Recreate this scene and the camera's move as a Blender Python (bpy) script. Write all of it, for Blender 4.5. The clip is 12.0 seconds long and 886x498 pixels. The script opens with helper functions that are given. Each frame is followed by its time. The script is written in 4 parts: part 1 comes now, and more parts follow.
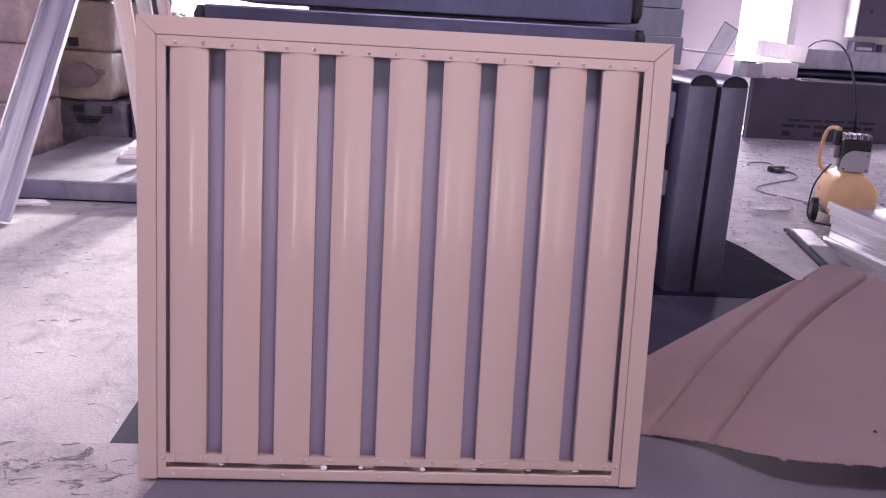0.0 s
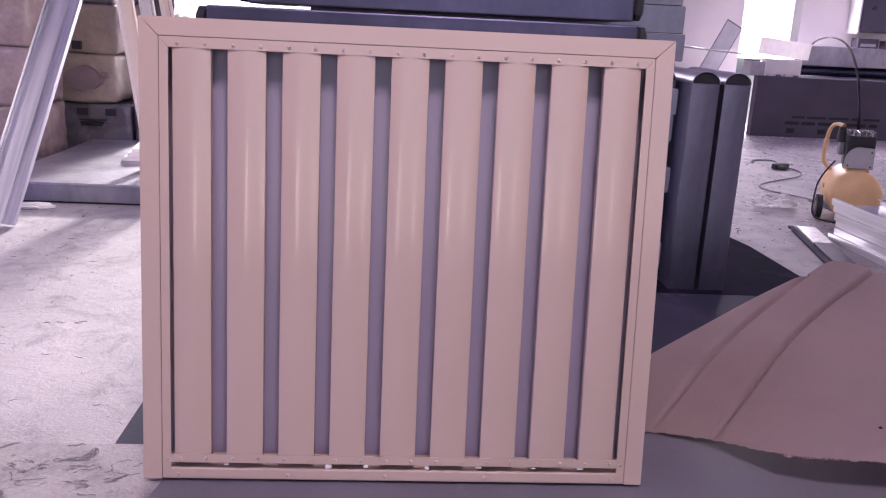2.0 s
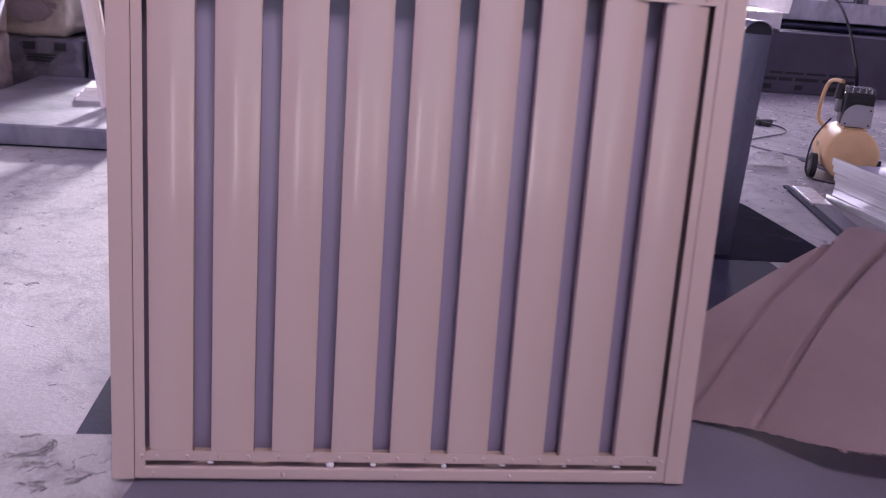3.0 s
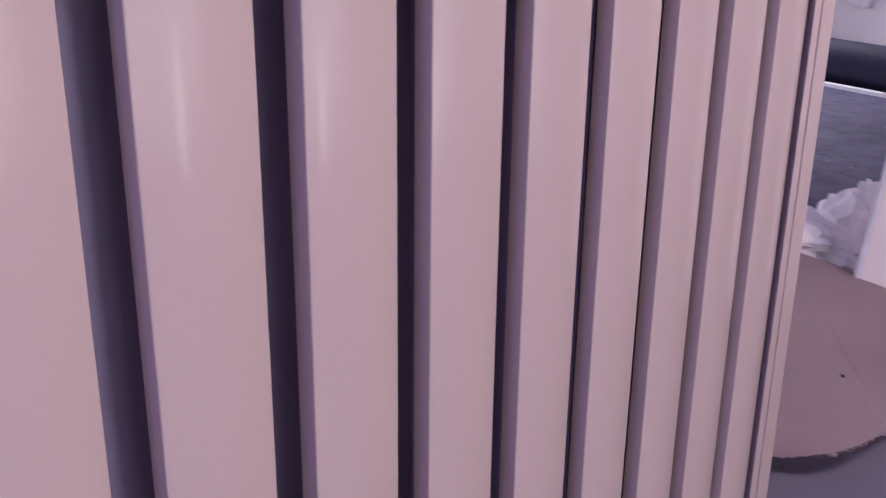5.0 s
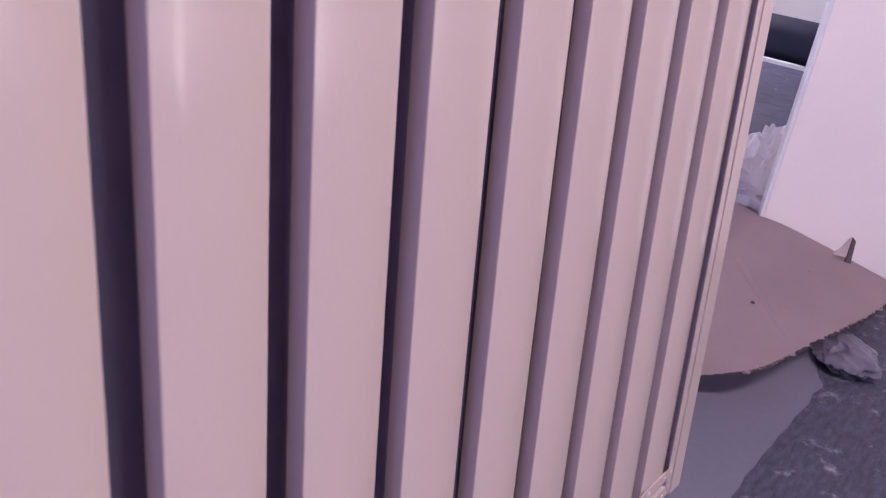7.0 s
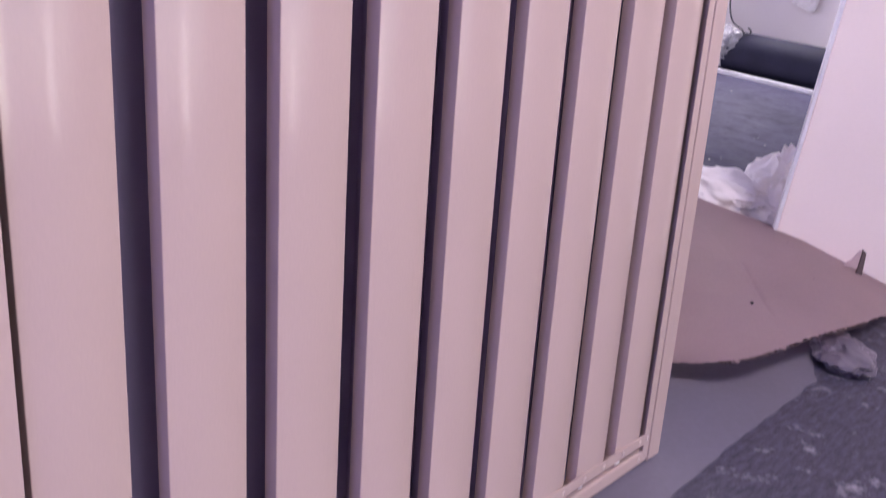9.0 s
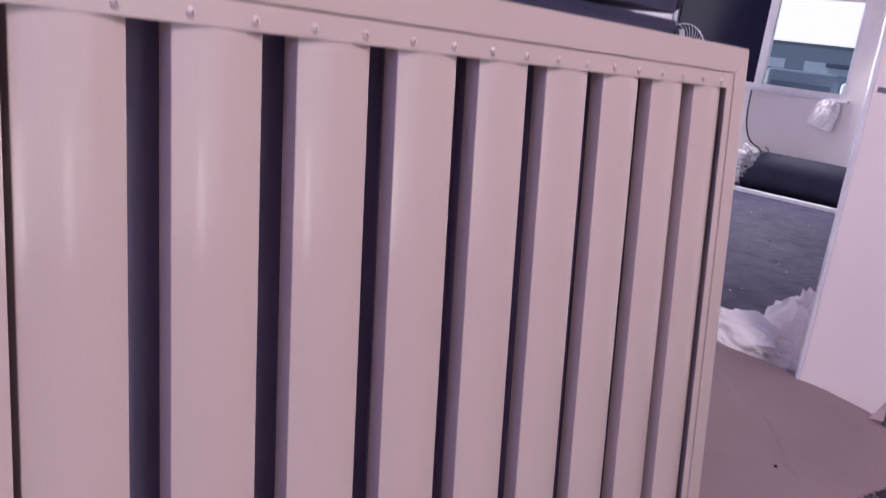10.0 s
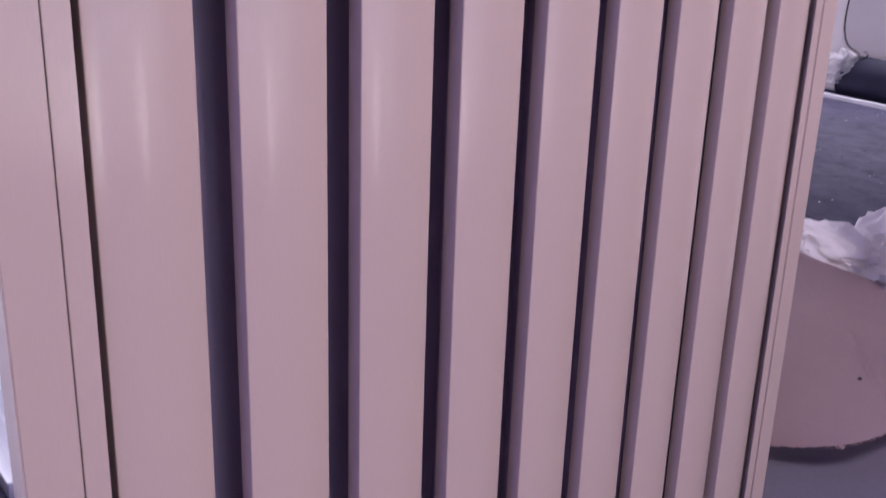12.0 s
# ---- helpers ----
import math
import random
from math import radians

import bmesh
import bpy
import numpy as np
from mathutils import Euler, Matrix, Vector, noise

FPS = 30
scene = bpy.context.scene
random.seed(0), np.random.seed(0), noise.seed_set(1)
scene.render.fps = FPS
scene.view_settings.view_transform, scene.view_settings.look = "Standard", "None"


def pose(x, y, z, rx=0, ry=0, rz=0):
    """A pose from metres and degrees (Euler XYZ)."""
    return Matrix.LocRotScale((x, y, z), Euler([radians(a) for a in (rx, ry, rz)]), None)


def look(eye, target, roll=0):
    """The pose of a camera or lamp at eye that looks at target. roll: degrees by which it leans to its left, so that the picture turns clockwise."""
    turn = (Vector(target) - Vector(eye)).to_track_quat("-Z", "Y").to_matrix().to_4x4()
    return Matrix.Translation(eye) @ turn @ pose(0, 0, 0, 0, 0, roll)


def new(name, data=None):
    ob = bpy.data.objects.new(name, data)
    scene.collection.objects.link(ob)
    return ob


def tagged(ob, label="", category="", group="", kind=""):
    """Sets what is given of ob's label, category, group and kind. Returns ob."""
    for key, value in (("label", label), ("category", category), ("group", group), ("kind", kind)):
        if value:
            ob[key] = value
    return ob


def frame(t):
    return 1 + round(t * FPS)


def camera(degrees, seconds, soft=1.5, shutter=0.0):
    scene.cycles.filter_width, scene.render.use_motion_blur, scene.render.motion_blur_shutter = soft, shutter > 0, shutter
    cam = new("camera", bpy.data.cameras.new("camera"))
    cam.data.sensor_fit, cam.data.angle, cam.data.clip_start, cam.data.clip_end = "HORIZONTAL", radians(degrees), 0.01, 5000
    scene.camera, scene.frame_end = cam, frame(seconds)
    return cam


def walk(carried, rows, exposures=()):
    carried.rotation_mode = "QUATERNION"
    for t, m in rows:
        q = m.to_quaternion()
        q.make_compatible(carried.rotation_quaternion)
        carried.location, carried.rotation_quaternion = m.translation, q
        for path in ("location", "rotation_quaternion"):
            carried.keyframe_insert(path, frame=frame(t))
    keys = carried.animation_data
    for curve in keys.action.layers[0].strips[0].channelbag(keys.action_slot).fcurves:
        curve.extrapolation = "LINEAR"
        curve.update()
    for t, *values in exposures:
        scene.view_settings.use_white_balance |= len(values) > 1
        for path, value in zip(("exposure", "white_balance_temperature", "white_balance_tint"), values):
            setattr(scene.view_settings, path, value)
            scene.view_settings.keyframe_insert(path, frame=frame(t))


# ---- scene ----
cam = camera(55.7, 12.0, soft=1.2, shutter=0.5)
PATH = [
    (0, (0.581, -1.887, 1.133), (0.722, 0.04, 0.616), 3.3),
    (0.5, (0.583, -1.889, 1.129), (0.712, 0.04, 0.618), 3.1),
    (1, (0.583, -1.891, 1.13), (0.706, 0.039, 0.619), 3.2),
    (1.5, (0.583, -1.89, 1.129), (0.707, 0.039, 0.615), 3.0),
    (2, (0.585, -1.89, 1.129), (0.715, 0.037, 0.613), 2.8),
    (2.5, (0.552, -1.84, 1.112), (0.721, 0.073, 0.556), 3.3),
    (3, (0.458, -1.573, 1.075), (0.697, 0.311, 0.448), 4.7),
    (3.5, (0.295, -1.254, 1.07), (0.646, 0.602, 0.413), 5.1),
    (3.7, (0.23, -1.144, 1.116), (0.66, 0.696, 0.46), 4.1),
    (5.3, (-0.038, -0.279, 1.0), (1.437, 0.862, 0.277), 6.9),
    (5.5, (-0.025, -0.257, 0.985), (1.483, 0.837, 0.257), 7.8),
    (6, (-0.019, -0.256, 0.943), (1.507, 0.804, 0.204), 9.4),
    (6.5, (-0.034, -0.269, 0.918), (1.484, 0.785, 0.152), 10.0),
    (7, (-0.075, -0.315, 0.916), (1.442, 0.737, 0.144), 10.1),
    (7.2, (-0.117, -0.336, 0.928), (1.407, 0.71, 0.164), 10.4),
    (8.8, (-0.165, -0.552, 0.882), (1.26, 0.628, 0.124), 9.2),
    (8.9, (-0.164, -0.552, 0.9), (1.263, 0.638, 0.162), 9.0),
    (9, (-0.164, -0.552, 0.911), (1.271, 0.65, 0.205), 8.9),
    (9.5, (-0.162, -0.542, 0.99), (1.288, 0.714, 0.425), 8.5),
    (10, (-0.148, -0.534, 1.068), (1.277, 0.783, 0.583), 7.9),
    (10.5, (-0.136, -0.542, 1.124), (1.254, 0.828, 0.686), 7.2),
    (11, (-0.14, -0.552, 1.116), (1.225, 0.835, 0.656), 6.9),
    (11.5, (-0.141, -0.551, 1.076), (1.187, 0.838, 0.525), 5.8),
    (12, (-0.139, -0.541, 1.051), (1.126, 0.842, 0.355), 6.3),
]
walk(cam, [(t, look(eye, target, roll)) for t, eye, target, roll in PATH],
     exposures=[(0, -0.15, 6500, 16), (2, -0.18, 6500, 16), (2.6, -0.25, 6300, 18), (3, -0.5, 6100, 20), (3.7, -0.72, 6000, 20), (5.3, -0.02, 6030, 10), (6, 0.0, 6000, 10), (7.2, 0.2, 6050, 9), (9, 0.25, 6150, 9.5), (9.5, -0.02, 6080, 11), (10, -0.10, 6080, 10.5), (10.5, -0.02, 6080, 11), (11, -0.17, 6050, 12), (11.5, -0.18, 6000, 12.5), (12, -0.22, 5950, 14)])

# ---- world and lights ----
world = bpy.data.worlds.new("sky")
scene.world = world
world.use_nodes = True
wn = world.node_tree
sky = wn.nodes.new("ShaderNodeTexSky")
sky.sky_type = "NISHITA"
sky.sun_disc = False
sky.sun_elevation = radians(20)
sky.sun_rotation = radians(3)
wn.links.new(sky.outputs[0], wn.nodes["Background"].inputs[0])
sky.dust_density, sky.ozone_density = 0.3, 4.0
wn.nodes["Background"].inputs[1].default_value = 0.12


def area_lamp(name, at, to, wide, high, power, colour):
    data = bpy.data.lights.new(name, "AREA")
    data.shape, data.size, data.size_y, data.energy, data.color = "RECTANGLE", wide, high, power, colour
    ob = new(name, data)
    ob.matrix_world = look(at, to)
    return ob


# Unseen lamp behind the camera, added to light the panel's front.
area_lamp("south_front_light", (1.7, -6.9, 2.1), (0.8, 0, 1.0), 5.5, 3.4, 52, (1.0, 0.80, 0.86))
# Two narrow lamps added only to draw glints on the blades.
area_lamp("glint_lamp_left", (-0.80, -6.85, 0.80), (0.3, 0, 0.75), 0.14, 1.0, 10, (1.0, 0.88, 0.84))
area_lamp("glint_lamp_right", (2.4, -6.85, 0.80), (0.9, 0, 0.75), 0.10, 1.0, 6, (1.0, 0.88, 0.84))
# Unseen roof lamp, added to shade the tops of the blade gaps.
area_lamp("roof_key_lamp", (0.80, -2.15, 4.38), (0.6, 0.0, 0.5), 0.9, 0.9, 155, (1.0, 0.82, 0.87))
# Fill lamp with no seen source, added to brighten board and east wall.
area_lamp("west_fill_lamp", (-4.9, 4.5, 2.3), (4.0, 1.5, 0.6), 4.0, 1.8, 70, (1.0, 0.86, 0.90))
# Added blue fill with no seen source; cools the blade flanks.
area_lamp("west_blue_fill", (-4.9, -1.6, 2.3), (1.0, 0.0, 0.6), 1.2, 1.4, 62, (0.32, 0.30, 1.0))
sun_data = bpy.data.lights.new("sun", "SUN")
sun_data.energy, sun_data.angle, sun_data.color = 8.0, radians(5.0), (1.0, 0.93, 0.92)
new("sun", sun_data).matrix_world = look((0, 0, 0), (-0.05, -1.0, -0.36))
area_lamp("daylight_north_door", (-1.15, 9.9, 2.0), (-1.0, 0, 0.0), 3.0, 3.7, 310, (0.97, 0.84, 0.92))
area_lamp("daylight_side_door", (5.75, 9.75, 1.6), (7.2, 1.0, 0.8), 0.7, 2.4, 330, (0.93, 0.84, 0.95))
area_lamp("daylight_window", (8.3, 3.0, 1.5), (0, 0.5, 0.5), 0.9, 0.8, 75, (0.97, 0.86, 0.92))


# ---- materials ----
def material(name, colour, rough=0.5, metal=0.0, spread=0.12, scale=6.0, fine=120.0, bump=0.02, stretch=(1, 1, 1), dirt=None, dirt_amount=0.3, spec=0.5, island=0.0):
    """A base colour varied at two scales, with fine relief and, if wanted, patches of dirt."""
    m = bpy.data.materials.new(name)
    m.use_nodes = True
    t = m.node_tree
    n, link = t.nodes, t.links.new
    b = n["Principled BSDF"]
    co = n.new("ShaderNodeTexCoord")
    mp = n.new("ShaderNodeMapping")
    mp.inputs["Scale"].default_value = stretch
    link(co.outputs["Object"], mp.inputs[0])
    big, small = n.new("ShaderNodeTexNoise"), n.new("ShaderNodeTexNoise")
    for node, s, d in ((big, scale, 4), (small, fine, 3)):
        node.inputs["Scale"].default_value, node.inputs["Detail"].default_value = s, d
        link(mp.outputs[0], node.inputs["Vector"])
    mixed = n.new("ShaderNodeMath")
    mixed.operation = "MULTIPLY_ADD"
    mixed.inputs[1].default_value = 0.35
    link(small.outputs[0], mixed.inputs[0])
    link(big.outputs[0], mixed.inputs[2])
    ramp = n.new("ShaderNodeValToRGB")
    ramp.color_ramp.elements[0].position, ramp.color_ramp.elements[1].position = 0.4, 0.95
    ramp.color_ramp.elements[0].color = (*[c * (1 - spread) for c in colour], 1)
    ramp.color_ramp.elements[1].color = (*[min(1, c * (1 + spread)) for c in colour], 1)
    link(mixed.outputs[0], ramp.inputs[0])
    out = ramp.outputs[0]
    if dirt:
        patch = n.new("ShaderNodeTexNoise")
        patch.inputs["Scale"].default_value, patch.inputs["Detail"].default_value, patch.inputs["Roughness"].default_value = scale * 0.6, 8, 0.68
        link(co.outputs["Object"], patch.inputs["Vector"])
        edge = n.new("ShaderNodeMapRange")
        edge.inputs[1].default_value, edge.inputs[2].default_value = 0.62 - 0.25 * dirt_amount, 0.70
        edge.inputs[4].default_value = min(1.0, 0.45 + dirt_amount)
        link(patch.outputs[0], edge.inputs[0])
        mix = n.new("ShaderNodeMix")
        mix.data_type = "RGBA"
        link(edge.outputs[0], mix.inputs[0])
        link(out, mix.inputs[6])
        mix.inputs[7].default_value = (*dirt, 1)
        out = mix.outputs[2]
    if island:
        info = n.new("ShaderNodeObjectInfo")
        hue = n.new("ShaderNodeHueSaturation")
        rng = n.new("ShaderNodeMapRange")
        rng.inputs[3].default_value, rng.inputs[4].default_value = 1 - island, 1 + island
        link(info.outputs["Random"], rng.inputs[0])
        link(rng.outputs[0], hue.inputs["Value"])
        link(out, hue.inputs["Color"])
        out = hue.outputs[0]
    link(out, b.inputs["Base Color"])
    rr = n.new("ShaderNodeMapRange")
    rr.inputs[3].default_value, rr.inputs[4].default_value = max(0.03, rough * 0.8), min(1, rough * 1.2)
    link(big.outputs[0], rr.inputs[0])
    link(rr.outputs[0], b.inputs["Roughness"])
    b.inputs["Metallic"].default_value = metal
    b.inputs["Specular IOR Level"].default_value = spec
    if bump:
        bp = n.new("ShaderNodeBump")
        bp.inputs["Strength"].default_value, bp.inputs["Distance"].default_value = 0.6, bump
        link(mixed.outputs[0], bp.inputs["Height"])
        link(bp.outputs[0], b.inputs["Normal"])
    return m


def galvanised(name, colour=(0.50, 0.51, 0.56), rough=0.34, spangle=110.0):
    """Zinc-coated sheet: crystal patches, long faint streaks and dull stains."""
    m = material(name, colour, rough, 0.92, 0.34, 3.5, 24, 0.0, stretch=(1, 1, 0.35), island=0.12, dirt=tuple(c * 1.35 for c in colour), dirt_amount=0.15)
    t = m.node_tree
    n, link = t.nodes, t.links.new
    b = n["Principled BSDF"]
    vor = n.new("ShaderNodeTexVoronoi")
    vor.inputs["Scale"].default_value = spangle
    co = n.new("ShaderNodeTexCoord")
    link(co.outputs["Object"], vor.inputs["Vector"])
    sep = n.new("ShaderNodeSeparateColor")
    link(vor.outputs["Color"], sep.inputs[0])
    rng = n.new("ShaderNodeMapRange")
    rng.inputs[3].default_value, rng.inputs[4].default_value = 0.97, 1.03
    link(sep.outputs[0], rng.inputs[0])
    hue = n.new("ShaderNodeHueSaturation")
    source = b.inputs["Base Color"].links[0].from_socket
    link(rng.outputs[0], hue.inputs["Value"])
    link(source, hue.inputs["Color"])
    link(hue.outputs[0], b.inputs["Base Color"])
    rough_rng = n.new("ShaderNodeMapRange")
    rough_rng.inputs[3].default_value, rough_rng.inputs[4].default_value = rough * 0.97, rough * 1.05
    link(sep.outputs[1], rough_rng.inputs[0])
    link(rough_rng.outputs[0], b.inputs["Roughness"])
    return m


def worn_floor(name, pale, stain, rough, flake, spec=0.4):
    """Trodden concrete: broad stains, mottling, fine grit, dark specks and flaked patches with broken edges."""
    m = bpy.data.materials.new(name)
    m.use_nodes = True
    n, link = m.node_tree.nodes, m.node_tree.links.new
    b = n["Principled BSDF"]
    co = n.new("ShaderNodeTexCoord")

    def cloud(scale, detail, roughness=0.6, distort=0.0):
        t = n.new("ShaderNodeTexNoise")
        t.inputs["Scale"].default_value, t.inputs["Detail"].default_value, t.inputs["Roughness"].default_value, t.inputs["Distortion"].default_value = scale, detail, roughness, distort
        link(co.outputs["Object"], t.inputs["Vector"])
        return t.outputs[0]

    def span(source, a, z, lo=0.0, hi=1.0):
        t = n.new("ShaderNodeMapRange")
        t.inputs[1].default_value, t.inputs[2].default_value, t.inputs[3].default_value, t.inputs[4].default_value = a, z, lo, hi
        link(source, t.inputs[0])
        return t.outputs[0]

    def blend(fac, one, two):
        t = n.new("ShaderNodeMix")
        t.data_type = "RGBA"
        link(fac, t.inputs[0])
        for k, c in ((6, one), (7, two)):
            if isinstance(c, tuple):
                t.inputs[k].default_value = (*c, 1)
            else:
                link(c, t.inputs[k])
        return t.outputs[2]

    broad, mottle, grit = cloud(0.9, 5, 0.6, 0.6), cloud(6, 8, 0.7, 0.4), cloud(90, 4, 0.7)
    flakes = cloud(7.5, 10, 0.66, 1.4)
    mid = tuple((p + q) / 2 for p, q in zip(pale, stain))
    c = blend(span(broad, 0.38, 0.66), pale, mid)
    c = blend(span(mottle, 0.52, 0.74, 0, 0.8), c, stain)
    streak = cloud(2.2, 9, 0.72, 2.2)
    c = blend(span(streak, 0.53, 0.68, 0, 0.75), c, stain)
    c = blend(span(grit, 0.48, 0.72, 0, 0.4), c, tuple(min(1, p * 1.3) for p in pale))
    c = blend(span(flakes, 0.66 - 0.06 * flake, 0.69 - 0.05 * flake, 0, 0.85), c, tuple(q * 0.6 for q in stain))
    link(c, b.inputs["Base Color"])
    link(span(mottle, 0.3, 0.75, rough * 0.75, min(1.0, rough * 1.15)), b.inputs["Roughness"])
    b.inputs["Specular IOR Level"].default_value = spec
    total = n.new("ShaderNodeMath")
    total.operation = "MULTIPLY_ADD"
    total.inputs[1].default_value = 0.25
    link(grit, total.inputs[0])
    link(mottle, total.inputs[2])
    both = n.new("ShaderNodeMath")
    both.operation = "SUBTRACT"
    link(total.outputs[0], both.inputs[0])
    link(span(flakes, 0.66 - 0.06 * flake, 0.69 - 0.05 * flake, 0, 0.5), both.inputs[1])
    bp = n.new("ShaderNodeBump")
    bp.inputs["Strength"].default_value, bp.inputs["Distance"].default_value = 0.75, 0.009
    link(both.outputs[0], bp.inputs["Height"])
    link(bp.outputs[0], b.inputs["Normal"])
    return m


def plain(name, colour, rough=0.6, metal=0.0):
    return material(name, colour, rough, metal, 0.1, 14, 200, 0.0008)


def glass(name, tint, rough=0.02):
    m = bpy.data.materials.new(name)
    m.use_nodes = True
    b = m.node_tree.nodes["Principled BSDF"]
    b.inputs["Base Color"].default_value = (*tint, 1)
    b.inputs["Transmission Weight"].default_value, b.inputs["Roughness"].default_value, b.inputs["IOR"].default_value = 1.0, rough, 1.05
    return m


def glow(name, colour, power):
    m = bpy.data.materials.new(name)
    m.use_nodes = True
    b = m.node_tree.nodes["Principled BSDF"]
    b.inputs["Base Color"].default_value = (*colour, 1)
    b.inputs["Emission Color"].default_value = (*colour, 1)
    b.inputs["Emission Strength"].default_value = power
    return m


# Cooler than the beige coat: blue shade of the gaps is mixed in.
REAR = material("rear_shade_tint", (0.325, 0.275, 0.395), 0.25, 0.0, 0.06, 3, 300, 0.0004)
BEIGE = material("beige_powder_coat", (0.575, 0.448, 0.396), 0.13, 0.0, 0.05, 2.2, 420, 0.00035, stretch=(1, 1, 0.25), spec=0.5)
RIVET = material("painted_rivet", (0.62, 0.50, 0.45), 0.4, 0.0, 0.08, 40, 400, 0.0004)
PIN = plain("dull_rivet_pin", (0.20, 0.155, 0.16), 0.6)
# Near-black stands in for shade in open ends and recesses.
DARK = plain("recess_shade_black", (0.02, 0.02, 0.03), 0.8)
GALV = galvanised("galvanised_steel", (0.35, 0.35, 0.42), 0.36)
GALV_PALE = galvanised("pale_galvanised_sheet", (0.52, 0.52, 0.58), 0.45)
GALV_MID = galvanised("mid_grey_galvanised", (0.20, 0.20, 0.27), 0.4)
# Navy tone puts the stack's blue shade into the colour.
GALV_DARK = galvanised("navy_galvanised_steel", (0.088, 0.086, 0.15), 0.42, 90)
ALUM = material("mill_aluminium", (0.72, 0.72, 0.78), 0.33, 0.8, 0.32, 22.0, 70, 0.0, stretch=(1, 1, 0.04), island=0.10)
CONCRETE = worn_floor("worn_concrete", (0.43, 0.40, 0.42), (0.19, 0.17, 0.20), 0.72, 0.45)
DARKFLOOR = worn_floor("dark_floor_paint", (0.10, 0.093, 0.15), (0.048, 0.045, 0.078), 0.9, 0.5, 0.15)
SCREED = worn_floor("flaking_screed", (0.39, 0.36, 0.37), (0.13, 0.115, 0.135), 0.85, 1.5)
SCRAPED = material("scraped_dark_floor", (0.062, 0.058, 0.088), 0.6, 0.0, 0.7, 24, 110, 0.008, stretch=(1, 3.5, 1), dirt=(0.46, 0.43, 0.48), dirt_amount=0.22, spec=0.4)
# Near-black for the shade painted on the floor by the ducts.
FLOOR_SHADE = material("painted_floor_shade", (0.014, 0.013, 0.028), 0.9, 0.0, 0.5, 6, 60, 0.001, dirt=(0.05, 0.045, 0.065), dirt_amount=0.10, spec=0.02)
PLATE = material("dark_steel_plate", (0.040, 0.038, 0.068), 0.75, 0.0, 0.35, 5, 80, 0.001, dirt=(0.13, 0.12, 0.15), dirt_amount=0.12, spec=0.15)
# Darkened galvanised tone that holds the shade on the upright ducts.
GALV_SHADED = galvanised("shade_toned_galvanised", (0.20, 0.20, 0.275), 0.38, 60)
SMOOTH = material("smooth_steel_sheet", (0.15, 0.14, 0.18), 0.65, 0.0, 0.15, 3, 80, 0.001, dirt=(0.30, 0.28, 0.30), dirt_amount=0.05)
PLASTER = material("white_wall_paint", (0.86, 0.80, 0.775), 0.75, 0.0, 0.05, 1.6, 60, 0.004, dirt=(0.5, 0.48, 0.5), dirt_amount=0.06)
# Blue tint is added so the unseen ceiling bounces cool fill light.
CEIL = material("blue_tinted_paint", (0.25, 0.24, 0.42), 0.8, 0.0, 0.1, 1, 30, 0.004)
BROWN = material("brown_card", (0.50, 0.375, 0.385), 0.72, 0.0, 0.10, 3.0, 140, 0.0015, dirt=(0.40, 0.29, 0.30), dirt_amount=0.12, spec=0.35)
BROWN_EDGE = plain("torn_fibre", (0.10, 0.07, 0.07), 0.95)
WHITE = material("white_board", (0.90, 0.79, 0.735), 0.45, 0.0, 0.03, 3, 90, 0.0008)
CLOTH = material("white_cloth", (0.88, 0.84, 0.83), 0.85, 0.0, 0.05, 9, 160, 0.0015)
YELLOW = material("yellow_enamel", (0.80, 0.53, 0.28), 0.48, 0.0, 0.1, 8, 160, 0.0006, spec=0.3)
BLACK = plain("black_rubber", (0.018, 0.018, 0.022), 0.6)
CABLE = material("matt_black_cable", (0.012, 0.012, 0.018), 0.95, 0.0, 0.1, 14, 200, 0.0, spec=0.03)
GREY2 = plain("pale_grey_plastic", (0.42, 0.41, 0.45), 0.4)
GREY = plain("grey_plastic", (0.16, 0.16, 0.19), 0.45)
STEEL = plain("chrome_steel", (0.6, 0.6, 0.64), 0.25, 1.0)
WOOL = material("wool_wrap", (0.33, 0.275, 0.23), 0.35, 0.0, 0.25, 5, 40, 0.006)
PATCH = material("grey_wool", (0.22, 0.17, 0.18), 0.9, 0.0, 0.2, 9, 80, 0.004)
WOOL_FILM = material("brown_glossy_film", (0.46, 0.36, 0.35), 0.16, 0.0, 0.35, 4, 30, 0.012)
WOOL_DARK = material("dark_wrap", (0.14, 0.13, 0.16), 0.28, 0.0, 0.3, 6, 30, 0.008)
TAPE = plain("label_yellow", (0.52, 0.42, 0.30), 0.5)
CARTON = material("carton_wrap", (0.10, 0.09, 0.12), 0.7, 0.0, 0.2, 2, 60, 0.004, spec=0.2)
FRAMEWHITE = plain("white_window_frame", (0.78, 0.76, 0.78), 0.35)
NAVY = material("dark_glass", (0.012, 0.012, 0.035), 0.12, 0.0, 0.1, 14, 200, 0.0, spec=0.08)
PIPE = material("black_insulation", (0.020, 0.020, 0.042), 0.7, 0.0, 0.3, 6, 90, 0.004, spec=0.25)
GREENISH = glass("green_plastic", (0.75, 0.92, 0.85), 0.12)
FROST = material("frosted_plastic", (0.55, 0.54, 0.58), 0.35, 0.0, 0.15, 6, 60, 0.002)
FILM = material("clear_film", (0.80, 0.78, 0.80), 0.4, 0.0, 0.05, 9, 90, 0.001)
FILM.node_tree.nodes["Principled BSDF"].inputs["Alpha"].default_value = 0.38
FOAM = material("pale_foam", (0.90, 0.86, 0.87), 0.8, 0.0, 0.08, 18, 140, 0.002)
FOAM.node_tree.nodes["Principled BSDF"].inputs["Transmission Weight"].default_value = 0.3
